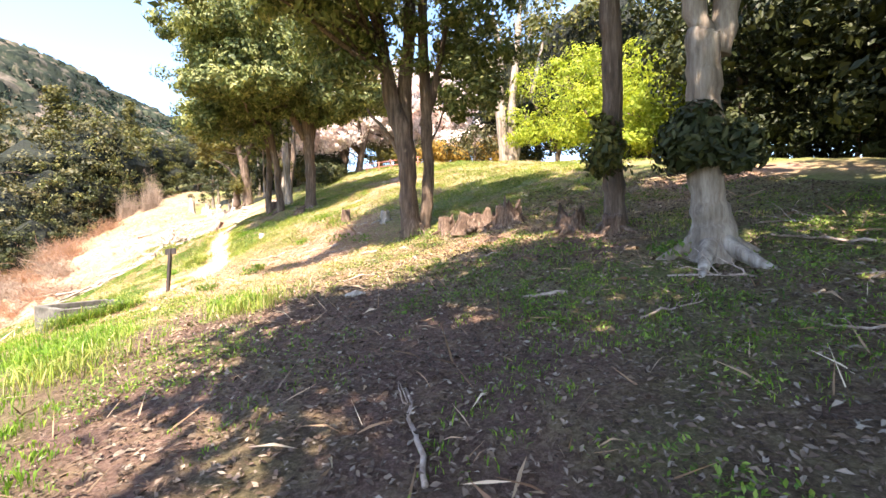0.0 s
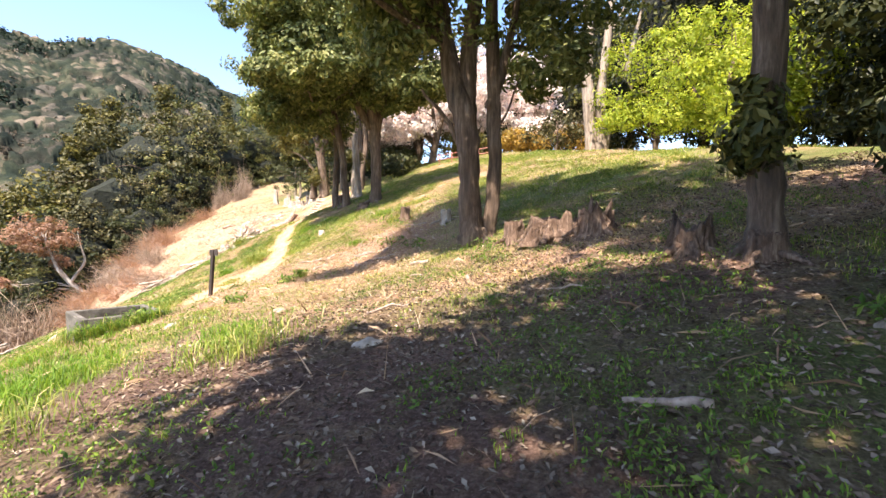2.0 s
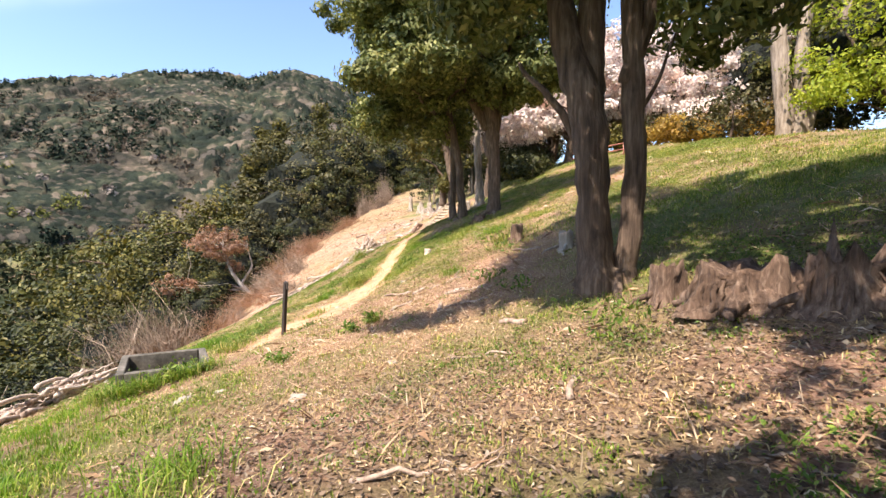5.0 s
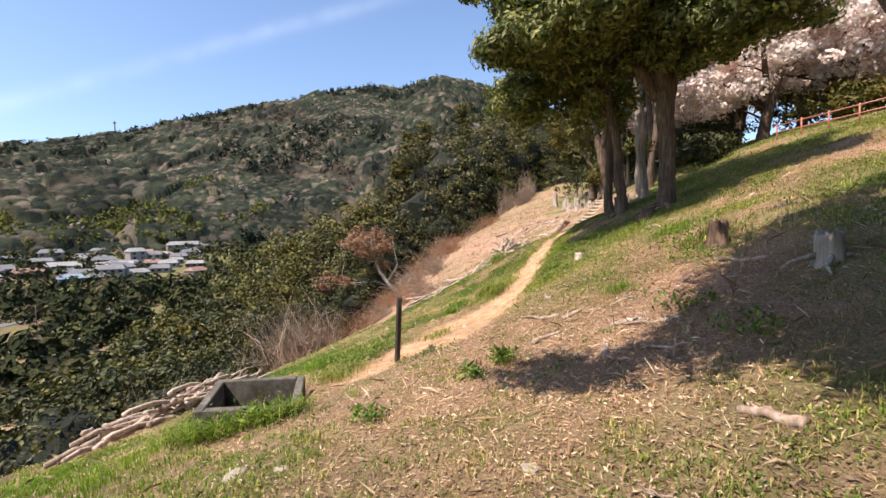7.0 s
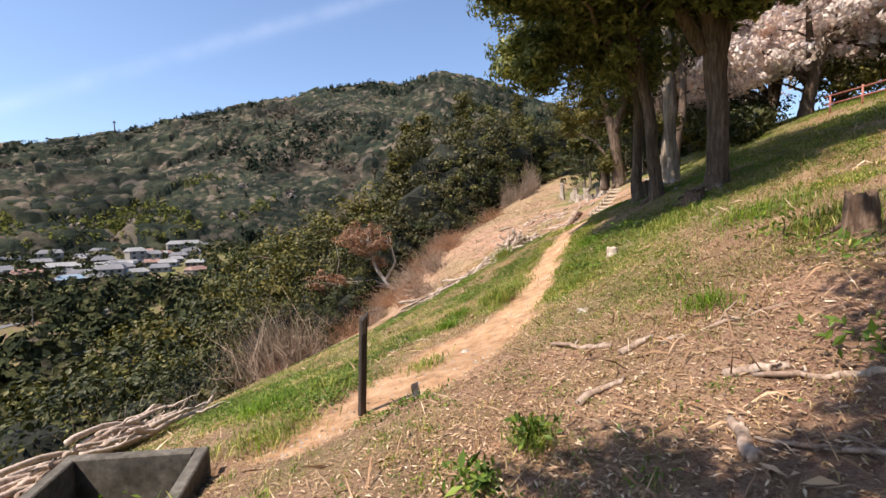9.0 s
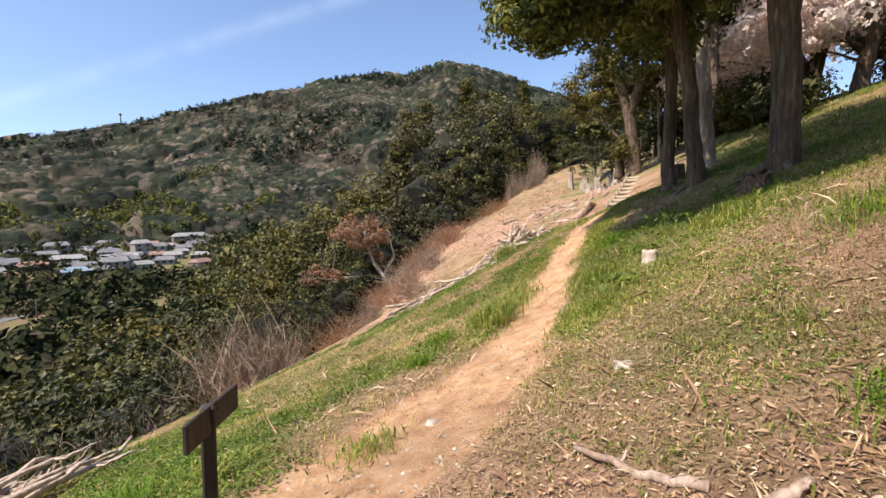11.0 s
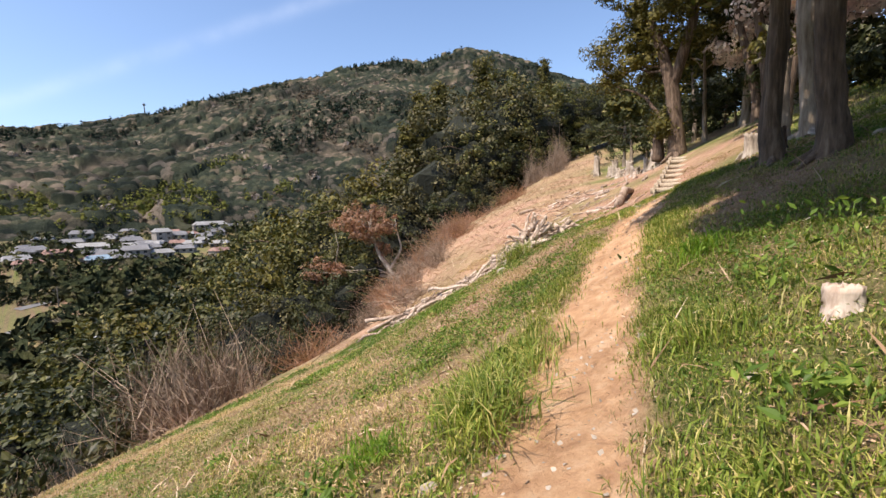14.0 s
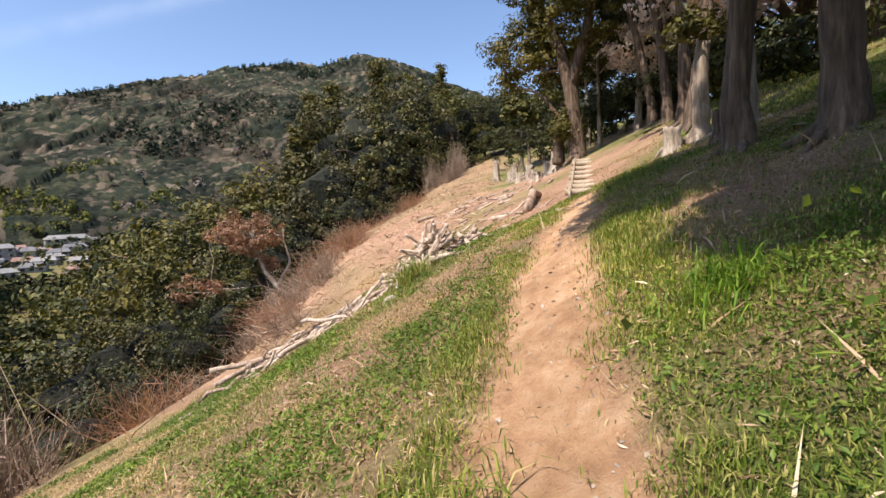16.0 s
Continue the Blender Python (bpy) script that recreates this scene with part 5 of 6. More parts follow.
# log steps
for q in range(8):
    s = q / 7
    x, y = -11.35 - 2.45 * s, 26.1 + 6.9 * s
    top = ground_at(x, y) + 0.07
    step_log = thing("log_step", (x, y, top), "trodden log step with packed earth on the trail", "step", "log steps", 20)
    part("log", mesh_of("log", *tube([(-0.48, 0, -0.05), (-0.16, 0.01, -0.05), (0.16, -0.01, -0.05), (0.48, 0, -0.05)], (0.075, 0.08, 0.08, 0.075), 12, 0.04, q), STEP_WOOD), step_log)
    for e in (-0.38, 0.38):
        part("peg", mesh_of("peg", *tube([(e, -0.12, -0.3), (e, -0.12, 0.06)], (0.03, 0.03), 8), STEP_WOOD), step_log)

# red railing on the crest
rail = thing("railing", on_land(-4.6, 29.3), "low red-painted railing along the crest", "railing")
span = (3.4, -2.2)
for q in range(5):
    x, y = span[0] * q / 4, span[1] * q / 4
    z = ground_at(-4.6 + x, 29.3 + y) - ground_at(-4.6, 29.3)
    part("post", mesh_of("post", *tube([(x, y, z - 0.2), (x, y, z + 0.62)], (0.03, 0.03), 10), RED_PAINT), rail)
for h in (0.3, 0.58):
    z = ground_at(-4.6 + span[0], 29.3 + span[1]) - ground_at(-4.6, 29.3)
    part("rail", mesh_of("rail", *tube([(-0.15, 0.1, h), (span[0] / 2, span[1] / 2, z / 2 + h), (span[0] + 0.15, span[1] - 0.1, z + h)], (0.026, 0.026, 0.026), 10), RED_PAINT), rail)


# stones
def stone(x, y, r, seed, label="pale stone half sunk into the ground"):
    rng = np.random.default_rng(seed)
    v, f = ico(3)
    d = 1 + 0.22 * np.sin(v @ rng.normal(0, 2.2, 3) + 1) + 0.14 * np.sin(v @ rng.normal(0, 4, 3)) + 0.03 * rng.normal(0, 1, len(v))
    ob = new("stone", mesh_of("stone", v * d[:, None] * np.array([r, r * 0.75, r * 0.5]), f, STONE))
    ob.matrix_world = pose(*on_land(x, y, r * 0.12), 0, 0, seed * 47)
    tagged(ob, label, "stone", "stones in the grass")


for q, (x, y, r) in enumerate(((-0.85, 5.75, 0.13), (-5.0, 8.15, 0.11), (-3.2, 8.3, 0.12), (-2.6, 9.3, 0.08), (-8.25, 15.3, 0.08), (-8.0, 15.55, 0.06), (-6.95, 13.3, 0.07), (-5.6, 14.2, 0.1), (-6.9, 16.5, 0.05), (-7.9, 17.3, 0.05), (-11.0, 22.6, 0.09), (-10.8, 23.2, 0.11), (-6.9, 21.6, 0.12), (-9.3, 11.3, 0.1), (-9.6, 12.1, 0.07), (-4.6, 8.4, 0.07), (-12.6, 20.9, 0.16))):
    stone(x, y, r, q + 1)

# withered tree and dry thickets
grow("withered_tree", on_land(-39.2, 38.2, 0.2), "leaning withered tree with rust-red dead leaves and a bleached trunk",
     [([(0.3, 0.2, -0.6), (0.0, 0.0, 0.4), (-1.3, -1.2, 2.0), (-2.2, -1.9, 3.8), (-2.7, -2.4, 6.2)], (0.28, 0.25, 0.22, 0.16, 0.05)), ([(-1.4, -1.3, 2.2), (-0.5, -0.4, 4.2), (-0.9, -0.8, 6.2)], (0.15, 0.1, 0.03)), ([(-1.0, -0.9, 1.6), (-3.2, -2.8, 2.0), (-5.0, -4.6, 2.4)], (0.12, 0.09, 0.03))],
     [((-2.9, -2.6, 6.8), (2.9, 2.9, 1.7), 80), ((-5.8, -5.4, 2.2), (2.2, 2.2, 1.3), 52), ((-2.0, -1.6, 4.2), (0.8, 0.8, 0.7), 8)], LEAF_RED, WOOD_GREY, 60, 0.12, 44, 0.03, 81)


def thicket(x, y, r, h, seed, mat_, label, count=560, droop=0.0, group="dry thickets"):
    """A bush of bare twigs: thin blades fanning out of one foot."""
    rng = np.random.default_rng(seed)
    foot = rng.normal(0, 0.5 * r, (count, 3)) * np.array([1, 1, 0])
    tip = foot + rng.normal(0, 1, (count, 3)) * np.array([r * 0.6, r * 0.6, 0.4 * h]) + np.array([0, 0, h * 0.6])
    mid = (foot + tip) / 2 + rng.normal(0, 0.24 * r, (count, 3)) + np.array([0, 0, droop * h])
    side = rng.normal(0, 1, (count, 3))
    side = side / np.linalg.norm(side, axis=1)[:, None] * (0.007 + 0.005 * r) * rng.uniform(0.5, 1.4, count)[:, None]
    v = np.stack([foot - side, foot + side, mid + side * 0.7, mid - side * 0.7, tip + side * 0.3, tip - side * 0.3], 1).reshape(-1, 3)
    k = np.arange(count)[:, None] * 6
    f = np.concatenate([k + np.array([[0, 1, 2, 3]]), k + np.array([[3, 2, 4, 5]])])
    ob = thing("thicket", on_land(x, y, 0.1), label, "shrub", group)
    part("brushwood", mesh_of("brushwood", v, f, mat_, False), ob)


PICK = random.Random(31)
for q in range(22):
    a, far = PICK.uniform(78, 100), PICK.uniform(13.5, 22)
    x, y = from_eye(a, far)
    thicket(x, y, PICK.uniform(0.9, 1.6), PICK.uniform(1.4, 2.6), 300 + q, TWIG, "bare brown thicket below the slope")
for q in range(7):
    a, far = PICK.uniform(34, 39), PICK.uniform(46, 56)
    x, y = from_eye(a, far)
    thicket(x, y, PICK.uniform(0.5, 0.9), PICK.uniform(1.6, 3.0), 330 + q, TWIG, "tangle of dry brown vines at the wood's edge", 500, 0.15)
for q in range(54):
    u_ = PICK.uniform(25, 62)
    v_ = float(EDGE(u_)) - PICK.uniform(-1.5, 7.0)
    x, y = -0.447 * u_ + 0.894 * v_, 0.894 * u_ + 0.447 * v_
    thicket(x, y, PICK.uniform(0.7, 1.5), PICK.uniform(0.5, 1.1), 350 + q, LEAF_RED if q % 2 == 0 else TWIG, "dry reddish thicket at the edge of the clearing" if q % 2 == 0 else "bare thicket at the edge of the clearing", 480)
for q in range(44):
    u_ = PICK.uniform(14, 50)
    v_ = float(EDGE(u_)) - PICK.uniform(2.0, 9.0)
    x, y = -0.447 * u_ + 0.894 * v_, 0.894 * u_ + 0.447 * v_
    h = PICK.uniform(1.2, 2.8)
    if u_ > 30 and v_ > -20:
        continue                                   # only brushwood under the withered tree
    grow("shrub", on_land(x, y, 0.1), "low evergreen shrub under the wooded slope", [([(0, 0, -0.1), (0.1, 0, 0.4), (0.1, 0, h)], (0.06, 0.04, 0.01))], [((0, 0, h * 0.5), (h * 0.9, h * 0.9, h * 0.5), 26)], (LEAF_DARK, LEAF_OAK, LEAF_GREY)[q % 3], BARK, 38, 0.12, 4, 0.02, 400 + q, up=0.15, category="shrub", group="shrubs under the wooded slope")

# ---- village and valley ----
ROOF_GREY = rough_material("grey_roof_tiles", [(0.3, (0.096, 0.096, 0.1)), (0.6, (0.192, 0.192, 0.2)), (0.8, (0.272, 0.272, 0.28))], 2.0, (1, 1, 1), 0.3, 0.6, (0.75, 0.75, 0.75), 0.15)
ROOF_LIGHT = rough_material("pale_sheet_roof", [(0.3, (0.192, 0.192, 0.188)), (0.7, (0.336, 0.336, 0.328))], 1.0, (1, 1, 1), 0.2, 0.5, (0.8, 0.78, 0.75), 0.2)
ROOF_BLUE = rough_material("blue_sheet_roof", [(0.3, (0.16, 0.24, 0.304)), (0.7, (0.256, 0.336, 0.4))], 1.0, (1, 1, 1), 0.2, 0.5, (0.8, 0.8, 0.8), 0.2)
ROOF_BROWN = rough_material("rusty_roof", [(0.3, (0.2, 0.11, 0.085)), (0.7, (0.33, 0.2, 0.16))], 1.0, (1, 1, 1), 0.2, 0.7, (0.75, 0.75, 0.75), 0.2)
PLASTER = rough_material("house_plaster", [(0.3, (0.192, 0.18, 0.16)), (0.7, (0.336, 0.312, 0.28))], 1.5, (1, 1, 1), 0.1, 0.85, (0.75, 0.73, 0.7), 0.3)
TIMBER = rough_material("house_timber", [(0.3, (0.11, 0.08, 0.06)), (0.7, (0.22, 0.17, 0.13))], 1.5, (1, 1, 1), 0.1, 0.85, (0.75, 0.73, 0.7), 0.3)
PANE = nodes_of("dark_pane")
PANE[3].inputs["Base Color"].default_value, PANE[3].inputs["Roughness"].default_value = (0.03, 0.035, 0.04, 1), 0.15


def house(az_, far, length, width, storeys, roof, wall, turn, label):
    x, y = HUB[0] - math.sin(radians(az_)) * far, HUB[1] + math.cos(radians(az_)) * far
    home = thing("house", on_land(x, y, 0.3), label, "house", "houses of the village", turn)
    hl, hw, h = length / 2, width / 2, 2.8 * storeys
    part("wall", bm_mesh("wall", slab((-hl, 0), (hl, 0), width, -0.5, h), wall), home)
    bm = bmesh.new()
    e, rise = 0.6, width * 0.26
    low = [bm.verts.new(c) for c in ((-hl - e, -hw - e, h - 0.15), (hl + e, -hw - e, h - 0.15), (hl + e, hw + e, h - 0.15), (-hl - e, hw + e, h - 0.15))]
    top = [bm.verts.new((-hl * 0.82, 0, h + rise)), bm.verts.new((hl * 0.82, 0, h + rise))]
    bm.faces.new(low[::-1]), bm.faces.new((low[0], low[1], top[1], top[0])), bm.faces.new((low[2], low[3], top[0], top[1])), bm.faces.new((low[1], low[2], top[1])), bm.faces.new((low[3], low[0], top[0]))
    part("roof", bm_mesh("roof", bm, roof), home)
    for st in range(storeys):
        for k in range(max(2, int(length / 3.2))):
            xx = -hl + length * (k + 0.5) / max(2, int(length / 3.2))
            for side in (-1, 1):
                part("window", bm_mesh("window", slab((xx - 0.8, side * (hw + 0.01)), (xx + 0.8, side * (hw + 0.01)), 0.05, 2.8 * st + 0.9, 2.8 * st + 2.1), PANE[0]), home)


for k, (a, far, ln, wd, st, roof, wall, label) in enumerate((
        (86.0, 330, 17, 8, 1, ROOF_LIGHT, PLASTER, "long low house with a pale sheet roof"), (82.8, 345, 11, 8, 1, ROOF_GREY, PLASTER, "village house with a grey tiled roof"), (80.1, 335, 9, 8, 3, ROOF_LIGHT, PLASTER, "white three-storey house with a flat pale roof"),
        (78.8, 338, 12, 8, 2, ROOF_GREY, PLASTER, "two-storey house with a grey tiled roof"), (77.2, 318, 10, 7, 1, ROOF_LIGHT, PLASTER, "village house with a pale sheet roof"), (75.6, 385, 22, 9, 2, ROOF_LIGHT, PLASTER, "long school-like building with a pale roof"),
        (73.6, 390, 14, 8, 1, ROOF_GREY, PLASTER, "village house with a grey tiled roof"), (84.6, 300, 12, 7, 1, ROOF_GREY, TIMBER, "timber house with a grey tiled roof"), (82.4, 290, 13, 8, 2, ROOF_GREY, PLASTER, "two-storey house with a grey tiled roof"),
        (85.6, 285, 10, 7, 1, ROOF_BLUE, PLASTER, "village house with a pale blue sheet roof"), (80.3, 292, 11, 7, 1, ROOF_LIGHT, PLASTER, "village house with a pale sheet roof"), (88.6, 312, 13, 8, 1, ROOF_BROWN, TIMBER, "barn with a rusty roof"),
        (87.6, 352, 12, 7, 1, ROOF_GREY, PLASTER, "village house with a grey tiled roof"), (84.2, 362, 12, 8, 1, ROOF_GREY, TIMBER, "timber house with a grey tiled roof"), (81.6, 318, 9, 7, 1, ROOF_GREY, PLASTER, "village house with a grey tiled roof"),
        (83.4, 322, 14, 7, 1, ROOF_LIGHT, TIMBER, "long shed with a pale sheet roof"), (78.0, 302, 10, 7, 1, ROOF_GREY, PLASTER, "village house with a grey tiled roof"), (90.5, 330, 12, 8, 1, ROOF_GREY, PLASTER, "village house with a grey tiled roof"),
        (91.5, 300, 12, 8, 1, ROOF_LIGHT, TIMBER, "shed with a pale sheet roof"), (86.8, 368, 12, 8, 2, ROOF_GREY, PLASTER, "two-storey house with a grey tiled roof"), (79.3, 372, 12, 8, 1, ROOF_BROWN, PLASTER, "village house with a rusty roof"), (66.2, 440, 16, 10, 2, ROOF_LIGHT, PLASTER, "pale building half hidden by woods"),
        (89.6, 372, 11, 7, 1, ROOF_LIGHT, PLASTER, "village house with a pale sheet roof"), (76.2, 345, 10, 7, 1, ROOF_GREY, PLASTER, "village house with a grey tiled roof"))):
    house(a, far, ln, wd, st, roof, wall, 90 + a + (-12, 8, 20, -5)[k % 4] - 90, label)

more = random.Random(12)
for k in range(22):
    a, far = more.uniform(74.5, 92.5), more.uniform(282, 395)
    house(a, far, more.uniform(7, 11), more.uniform(5.5, 7), 1, (ROOF_GREY, ROOF_GREY, ROOF_LIGHT, ROOF_BROWN)[k % 4], (TIMBER, PLASTER)[k % 2], a + more.uniform(-40, 40), ("small timber outbuilding with a weathered roof", "small plastered village house among trees")[k % 2])

ROAD = rough_material("valley_road", [(0.3, (0.1, 0.1, 0.1)), (0.7, (0.18, 0.18, 0.175))], 0.5, (1, 1, 1), 0.1, 0.9, (0.85, 0.85, 0.85), 0.1)
KERB = rough_material("white_kerb", [(0.3, (0.34, 0.34, 0.33)), (0.7, (0.46, 0.46, 0.45))], 1.0, (1, 1, 1), 0.1, 0.8)


def ribbon(name, line, width, lift, mat_):
    line = np.array(line, float)
    t = np.linspace(0, 1, 60)
    s = np.linspace(0, 1, len(line))
    p = np.stack([np.interp(t, s, line[:, 0]), np.interp(t, s, line[:, 1])], -1)
    for k in range(2):
        p[:, k] = np.convolve(np.pad(p[:, k], 5, mode="edge"), np.ones(11) / 11, "valid")
    d = np.gradient(p, axis=0)
    d /= np.linalg.norm(d, axis=1)[:, None]
    side = np.stack([-d[:, 1], d[:, 0]], -1) * width / 2
    rows = [np.column_stack([p + side, land(*(p + side).T) + lift]), np.column_stack([p - side, land(*(p - side).T) + lift])]
    k = np.arange(59)
    return mesh_of(name, np.concatenate(rows), np.stack([k, k + 1, k + 61, k + 60], -1), mat_)


def polar(*rows):
    return [(HUB[0] - math.sin(radians(a)) * r, HUB[1] + math.cos(radians(a)) * r) for a, r in rows]


bend = polar((97, 168), (92, 184), (88, 192), (85.6, 186), (85.2, 172), (86.4, 158), (88, 146))
tagged(new("road", ribbon("road", bend, 5.0, 0.25, ROAD)), "grey valley road in a bend", "road", kind="structure")
tagged(new("trim", ribbon("trim", [(x + 2.8, y + 0.4) for x, y in bend[1:]], 0.8, 0.7, KERB)), "white guard rail along the bend", "trim", kind="structure")
tagged(new("road", ribbon("road", polar((92, 212), (88, 222), (84, 226), (82, 214), (81.4, 200)), 4.0, 0.25, ROAD)), "narrow valley road below the village", "road", kind="structure")
PADDY = rough_material("spring_field", [(0.3, (0.07, 0.085, 0.025)), (0.5, (0.12, 0.14, 0.04)), (0.72, (0.19, 0.2, 0.07))], 0.4, (1, 1, 1), 0.3, 0.95, (0.8, 0.85, 0.7), 0.06)
tagged(new("ground_field", ribbon("ground_field", polar((87.5, 204), (85, 205), (83, 206), (81.8, 208)), 12.0, 0.15, PADDY)), "bright green field above the road", "field", kind="structure")
for k, (a, r) in enumerate(((88.6, 196), (83.2, 262), (79.5, 300), (76, 330), (73, 350))):
    x, y = polar((a, r))[0]
    pole = thing("utility_pole", on_land(x, y, 0.2), "grey utility pole beside the valley road", "utility pole", "utility poles")
    part("pole", mesh_of("pole", *tube([(0, 0, -0.5), (0, 0, 10)], (0.2, 0.13), 8), CONCRETE), pole)
    part("crossarm", mesh_of("crossarm", *tube([(-1, 0, 9.2), (1, 0, 9.2)], (0.08, 0.08), 6), CONCRETE), pole)
x, y, z = mountain_point(81.0, 955.0)
mast = thing("mast", (float(x), float(y), float(z)), "thin grey mast on the mountain ridge", "mast")
part("shaft", mesh_of("shaft", *tube([(0, 0, -3), (0, 0, 28)], (1.2, 0.7), 8), CONCRETE), mast)
part("platform", mesh_of("platform", *tube([(0, 0, 24), (0, 0, 26)], (2.4, 2.4), 8), CONCRETE), mast)

# ---- grass, weeds and litter ----
GRASS = leaf_material("grass_blades", [(0.0, (0.0805, 0.132, 0.0207)), (0.4, (0.167, 0.23, 0.0368)), (0.75, (0.287, 0.328, 0.069)), (0.92, (0.483, 0.425, 0.161)), (1.0, (0.632, 0.517, 0.276))], 0.3, 0.5)
LUSH = leaf_material("lush_grass_blades", [(0.0, (0.08, 0.17, 0.018)), (0.5, (0.15, 0.27, 0.03)), (1.0, (0.28, 0.38, 0.06))], 0.45, 0.5)
DRY = leaf_material("dry_grass_blades", [(0.0, (0.26, 0.18, 0.09)), (0.6, (0.42, 0.32, 0.18)), (1.0, (0.58, 0.47, 0.29))], 0.25, 0.8)
WEED = leaf_material("weed_leaves", [(0.0, (0.0562, 0.106, 0.02)), (0.6, (0.125, 0.206, 0.035)), (1.0, (0.25, 0.325, 0.0625))], 0.3, 0.5)
DEAD_LEAF = leaf_material("dead_leaves", [(0.0, (0.05, 0.032, 0.024)), (0.45, (0.125, 0.085, 0.062)), (0.8, (0.21, 0.155, 0.12)), (1.0, (0.33, 0.27, 0.22))], 0.05, 0.8)
CHIP = leaf_material("wood_chips", [(0.0, (0.17, 0.095, 0.06)), (0.5, (0.34, 0.22, 0.14)), (0.85, (0.48, 0.345, 0.24)), (1.0, (0.66, 0.55, 0.43))], 0.0, 0.85)


def blades(x, y, height, rng, lean=0.45, width=0.006):
    """Bent blades of grass with their feet on the land: corners and quads."""
    n = len(x)
    z = land(x, y)
    a = rng.uniform(0, 6.283, n)
    h = height * rng.uniform(0.55, 1.35, n)
    out = h * rng.uniform(0.1, 1, n) * lean
    c, s = np.cos(a), np.sin(a)
    w = width * rng.uniform(0.7, 1.4, n)
    foot = np.stack([x, y, z - 0.01], -1)
    mid = foot + np.stack([c * out * 0.35, s * out * 0.35, h * 0.6], -1)
    tip = foot + np.stack([c * out, s * out, h * (1 - 0.3 * out / np.maximum(h, 1e-3))], -1)
    side = np.stack([-s * w, c * w, 0 * w], -1)
    v = np.stack([foot, mid + side, tip, mid - side], 1).reshape(-1, 3)
    return v, np.arange(4 * n).reshape(n, 4)


def scatter(rng, n, box, weight):
    """n places in the box of the plan, as thick as weight says."""
    x, y = np.empty(0), np.empty(0)
    while len(x) < n:
        px, py = rng.uniform(box[0], box[1], n * 2), rng.uniform(box[2], box[3], n * 2)
        ok = rng.uniform(0, 1, n * 2) < weight(px, py)
        x, y = np.concatenate([x, px[ok]]), np.concatenate([y, py[ok]])
    return x[:n], y[:n]


def tufted(x, y, rng, each, size):
    k = np.repeat(np.arange(len(x)), each)
    return x[k] + rng.normal(0, size, len(k)), y[k] + rng.normal(0, size, len(k))


IN_BASIN = lambda x, y: (np.abs((x + 7.05) * 0.64 + (y - 9.15) * 0.77) < 0.75) & (np.abs((x + 7.05) * 0.77 - (y - 9.15) * 0.64) < 0.75)


def sown(name, rng, n, box, weight, each, size, height, mat_, label, lean=0.45, width=0.006):
    x, y = scatter(rng, n, box, lambda px, py: weight(px, py) * (1 - IN_BASIN(px, py)))
    x, y = tufted(x, y, rng, each, size)
    hh = height(x, y) if callable(height) else np.full(len(x), height)
    return tagged(new(name, mesh_of(name, *blades(x, y, hh, rng, lean, width), mat_, False)), label, "grass", kind="stuff")


rng = np.random.default_rng(77)
cov = lambda x, y: cover(x, y)
lush_w = lambda x, y: step(0.0, -2.0, uv(x, y)[1]) * step(12.5, 9.5, uv(x, y)[0]) * np.clip(0.6 + fbm(x, y, 1.2, 91), 0, 1)
sown("lush_grass", rng, 2800, (-12, -0.5, -0.5, 11), lush_w, 20, 0.06, lambda x, y: 0.085 + 0.09 * np.clip(fbm(x, y, 1.5, 92), -0.5, 1), LUSH, "bright lush spring grass at the foot of the slope", 0.7, 0.005)
green_w = lambda x, y: np.clip(cov(x, y)[1] * 1.3 - 0.25, 0, 1) * np.clip(0.55 + 1.1 * fbm(x, y, 0.8, 93), 0, 1)
sown("grass", rng, 13500, (-15, 5, 6, 27), green_w, 13, 0.06, lambda x, y: 0.06 + 0.04 * np.clip(fbm(x, y, 1.1, 94), -0.5, 1), GRASS, "short green grass on the slope", 0.9, 0.0045)
verge_w = lambda x, y: np.exp(-((trail_distance(x, y) - 0.62) / 0.3) ** 2) * step(14.5, 16.5, y) * (1 - cov(x, y)[0]) * np.clip(0.5 + 1.5 * fbm(x, y, 0.9, 95), 0, 1)
sown("trail_side_grass", rng, 1500, (-13, -5, 14, 27), verge_w, 20, 0.09, lambda x, y: 0.075 + 0.06 * np.clip(fbm(x, y, 0.7, 104), -0.6, 1), GRASS, "longer green grass beside the trail", 0.8, 0.004)
dry_w = lambda x, y: cov(x, y)[2] * (1 - cov(x, y)[1]) * (1 - cov(x, y)[0]) * np.clip(0.5 + fbm(x, y, 1.0, 96), 0, 1)
sown("dry_grass", rng, 12000, (-19, 5, 6, 30), dry_w, 8, 0.08, 0.06, DRY, "dry straw-coloured grass on the slope", 1.9, 0.0045)
far_w = lambda x, y: np.clip(cov(x, y)[1], 0, 1) * 0.9
sown("crest_grass", rng, 6500, (-12, 14, 14, 34), lambda x, y: far_w(x, y) * step(3.0, 5.0, uv(x, y)[1]), 8, 0.1, 0.09, GRASS, "short grass on the upper slope", 0.8, 0.009)
shade_w = lambda x, y: step(9.0, 6.5, uv(x, y)[0]) * step(-1.2, 0.5, uv(x, y)[1]) * np.clip(0.25 + 1.6 * fbm(x, y, 0.9, 97), 0, 1)
sown("shaded_grass", rng, 900, (-4, 7, -0.5, 10), shade_w, 14, 0.06, 0.055, LUSH, "sparse grass in the leaf litter", 1.1, 0.004)


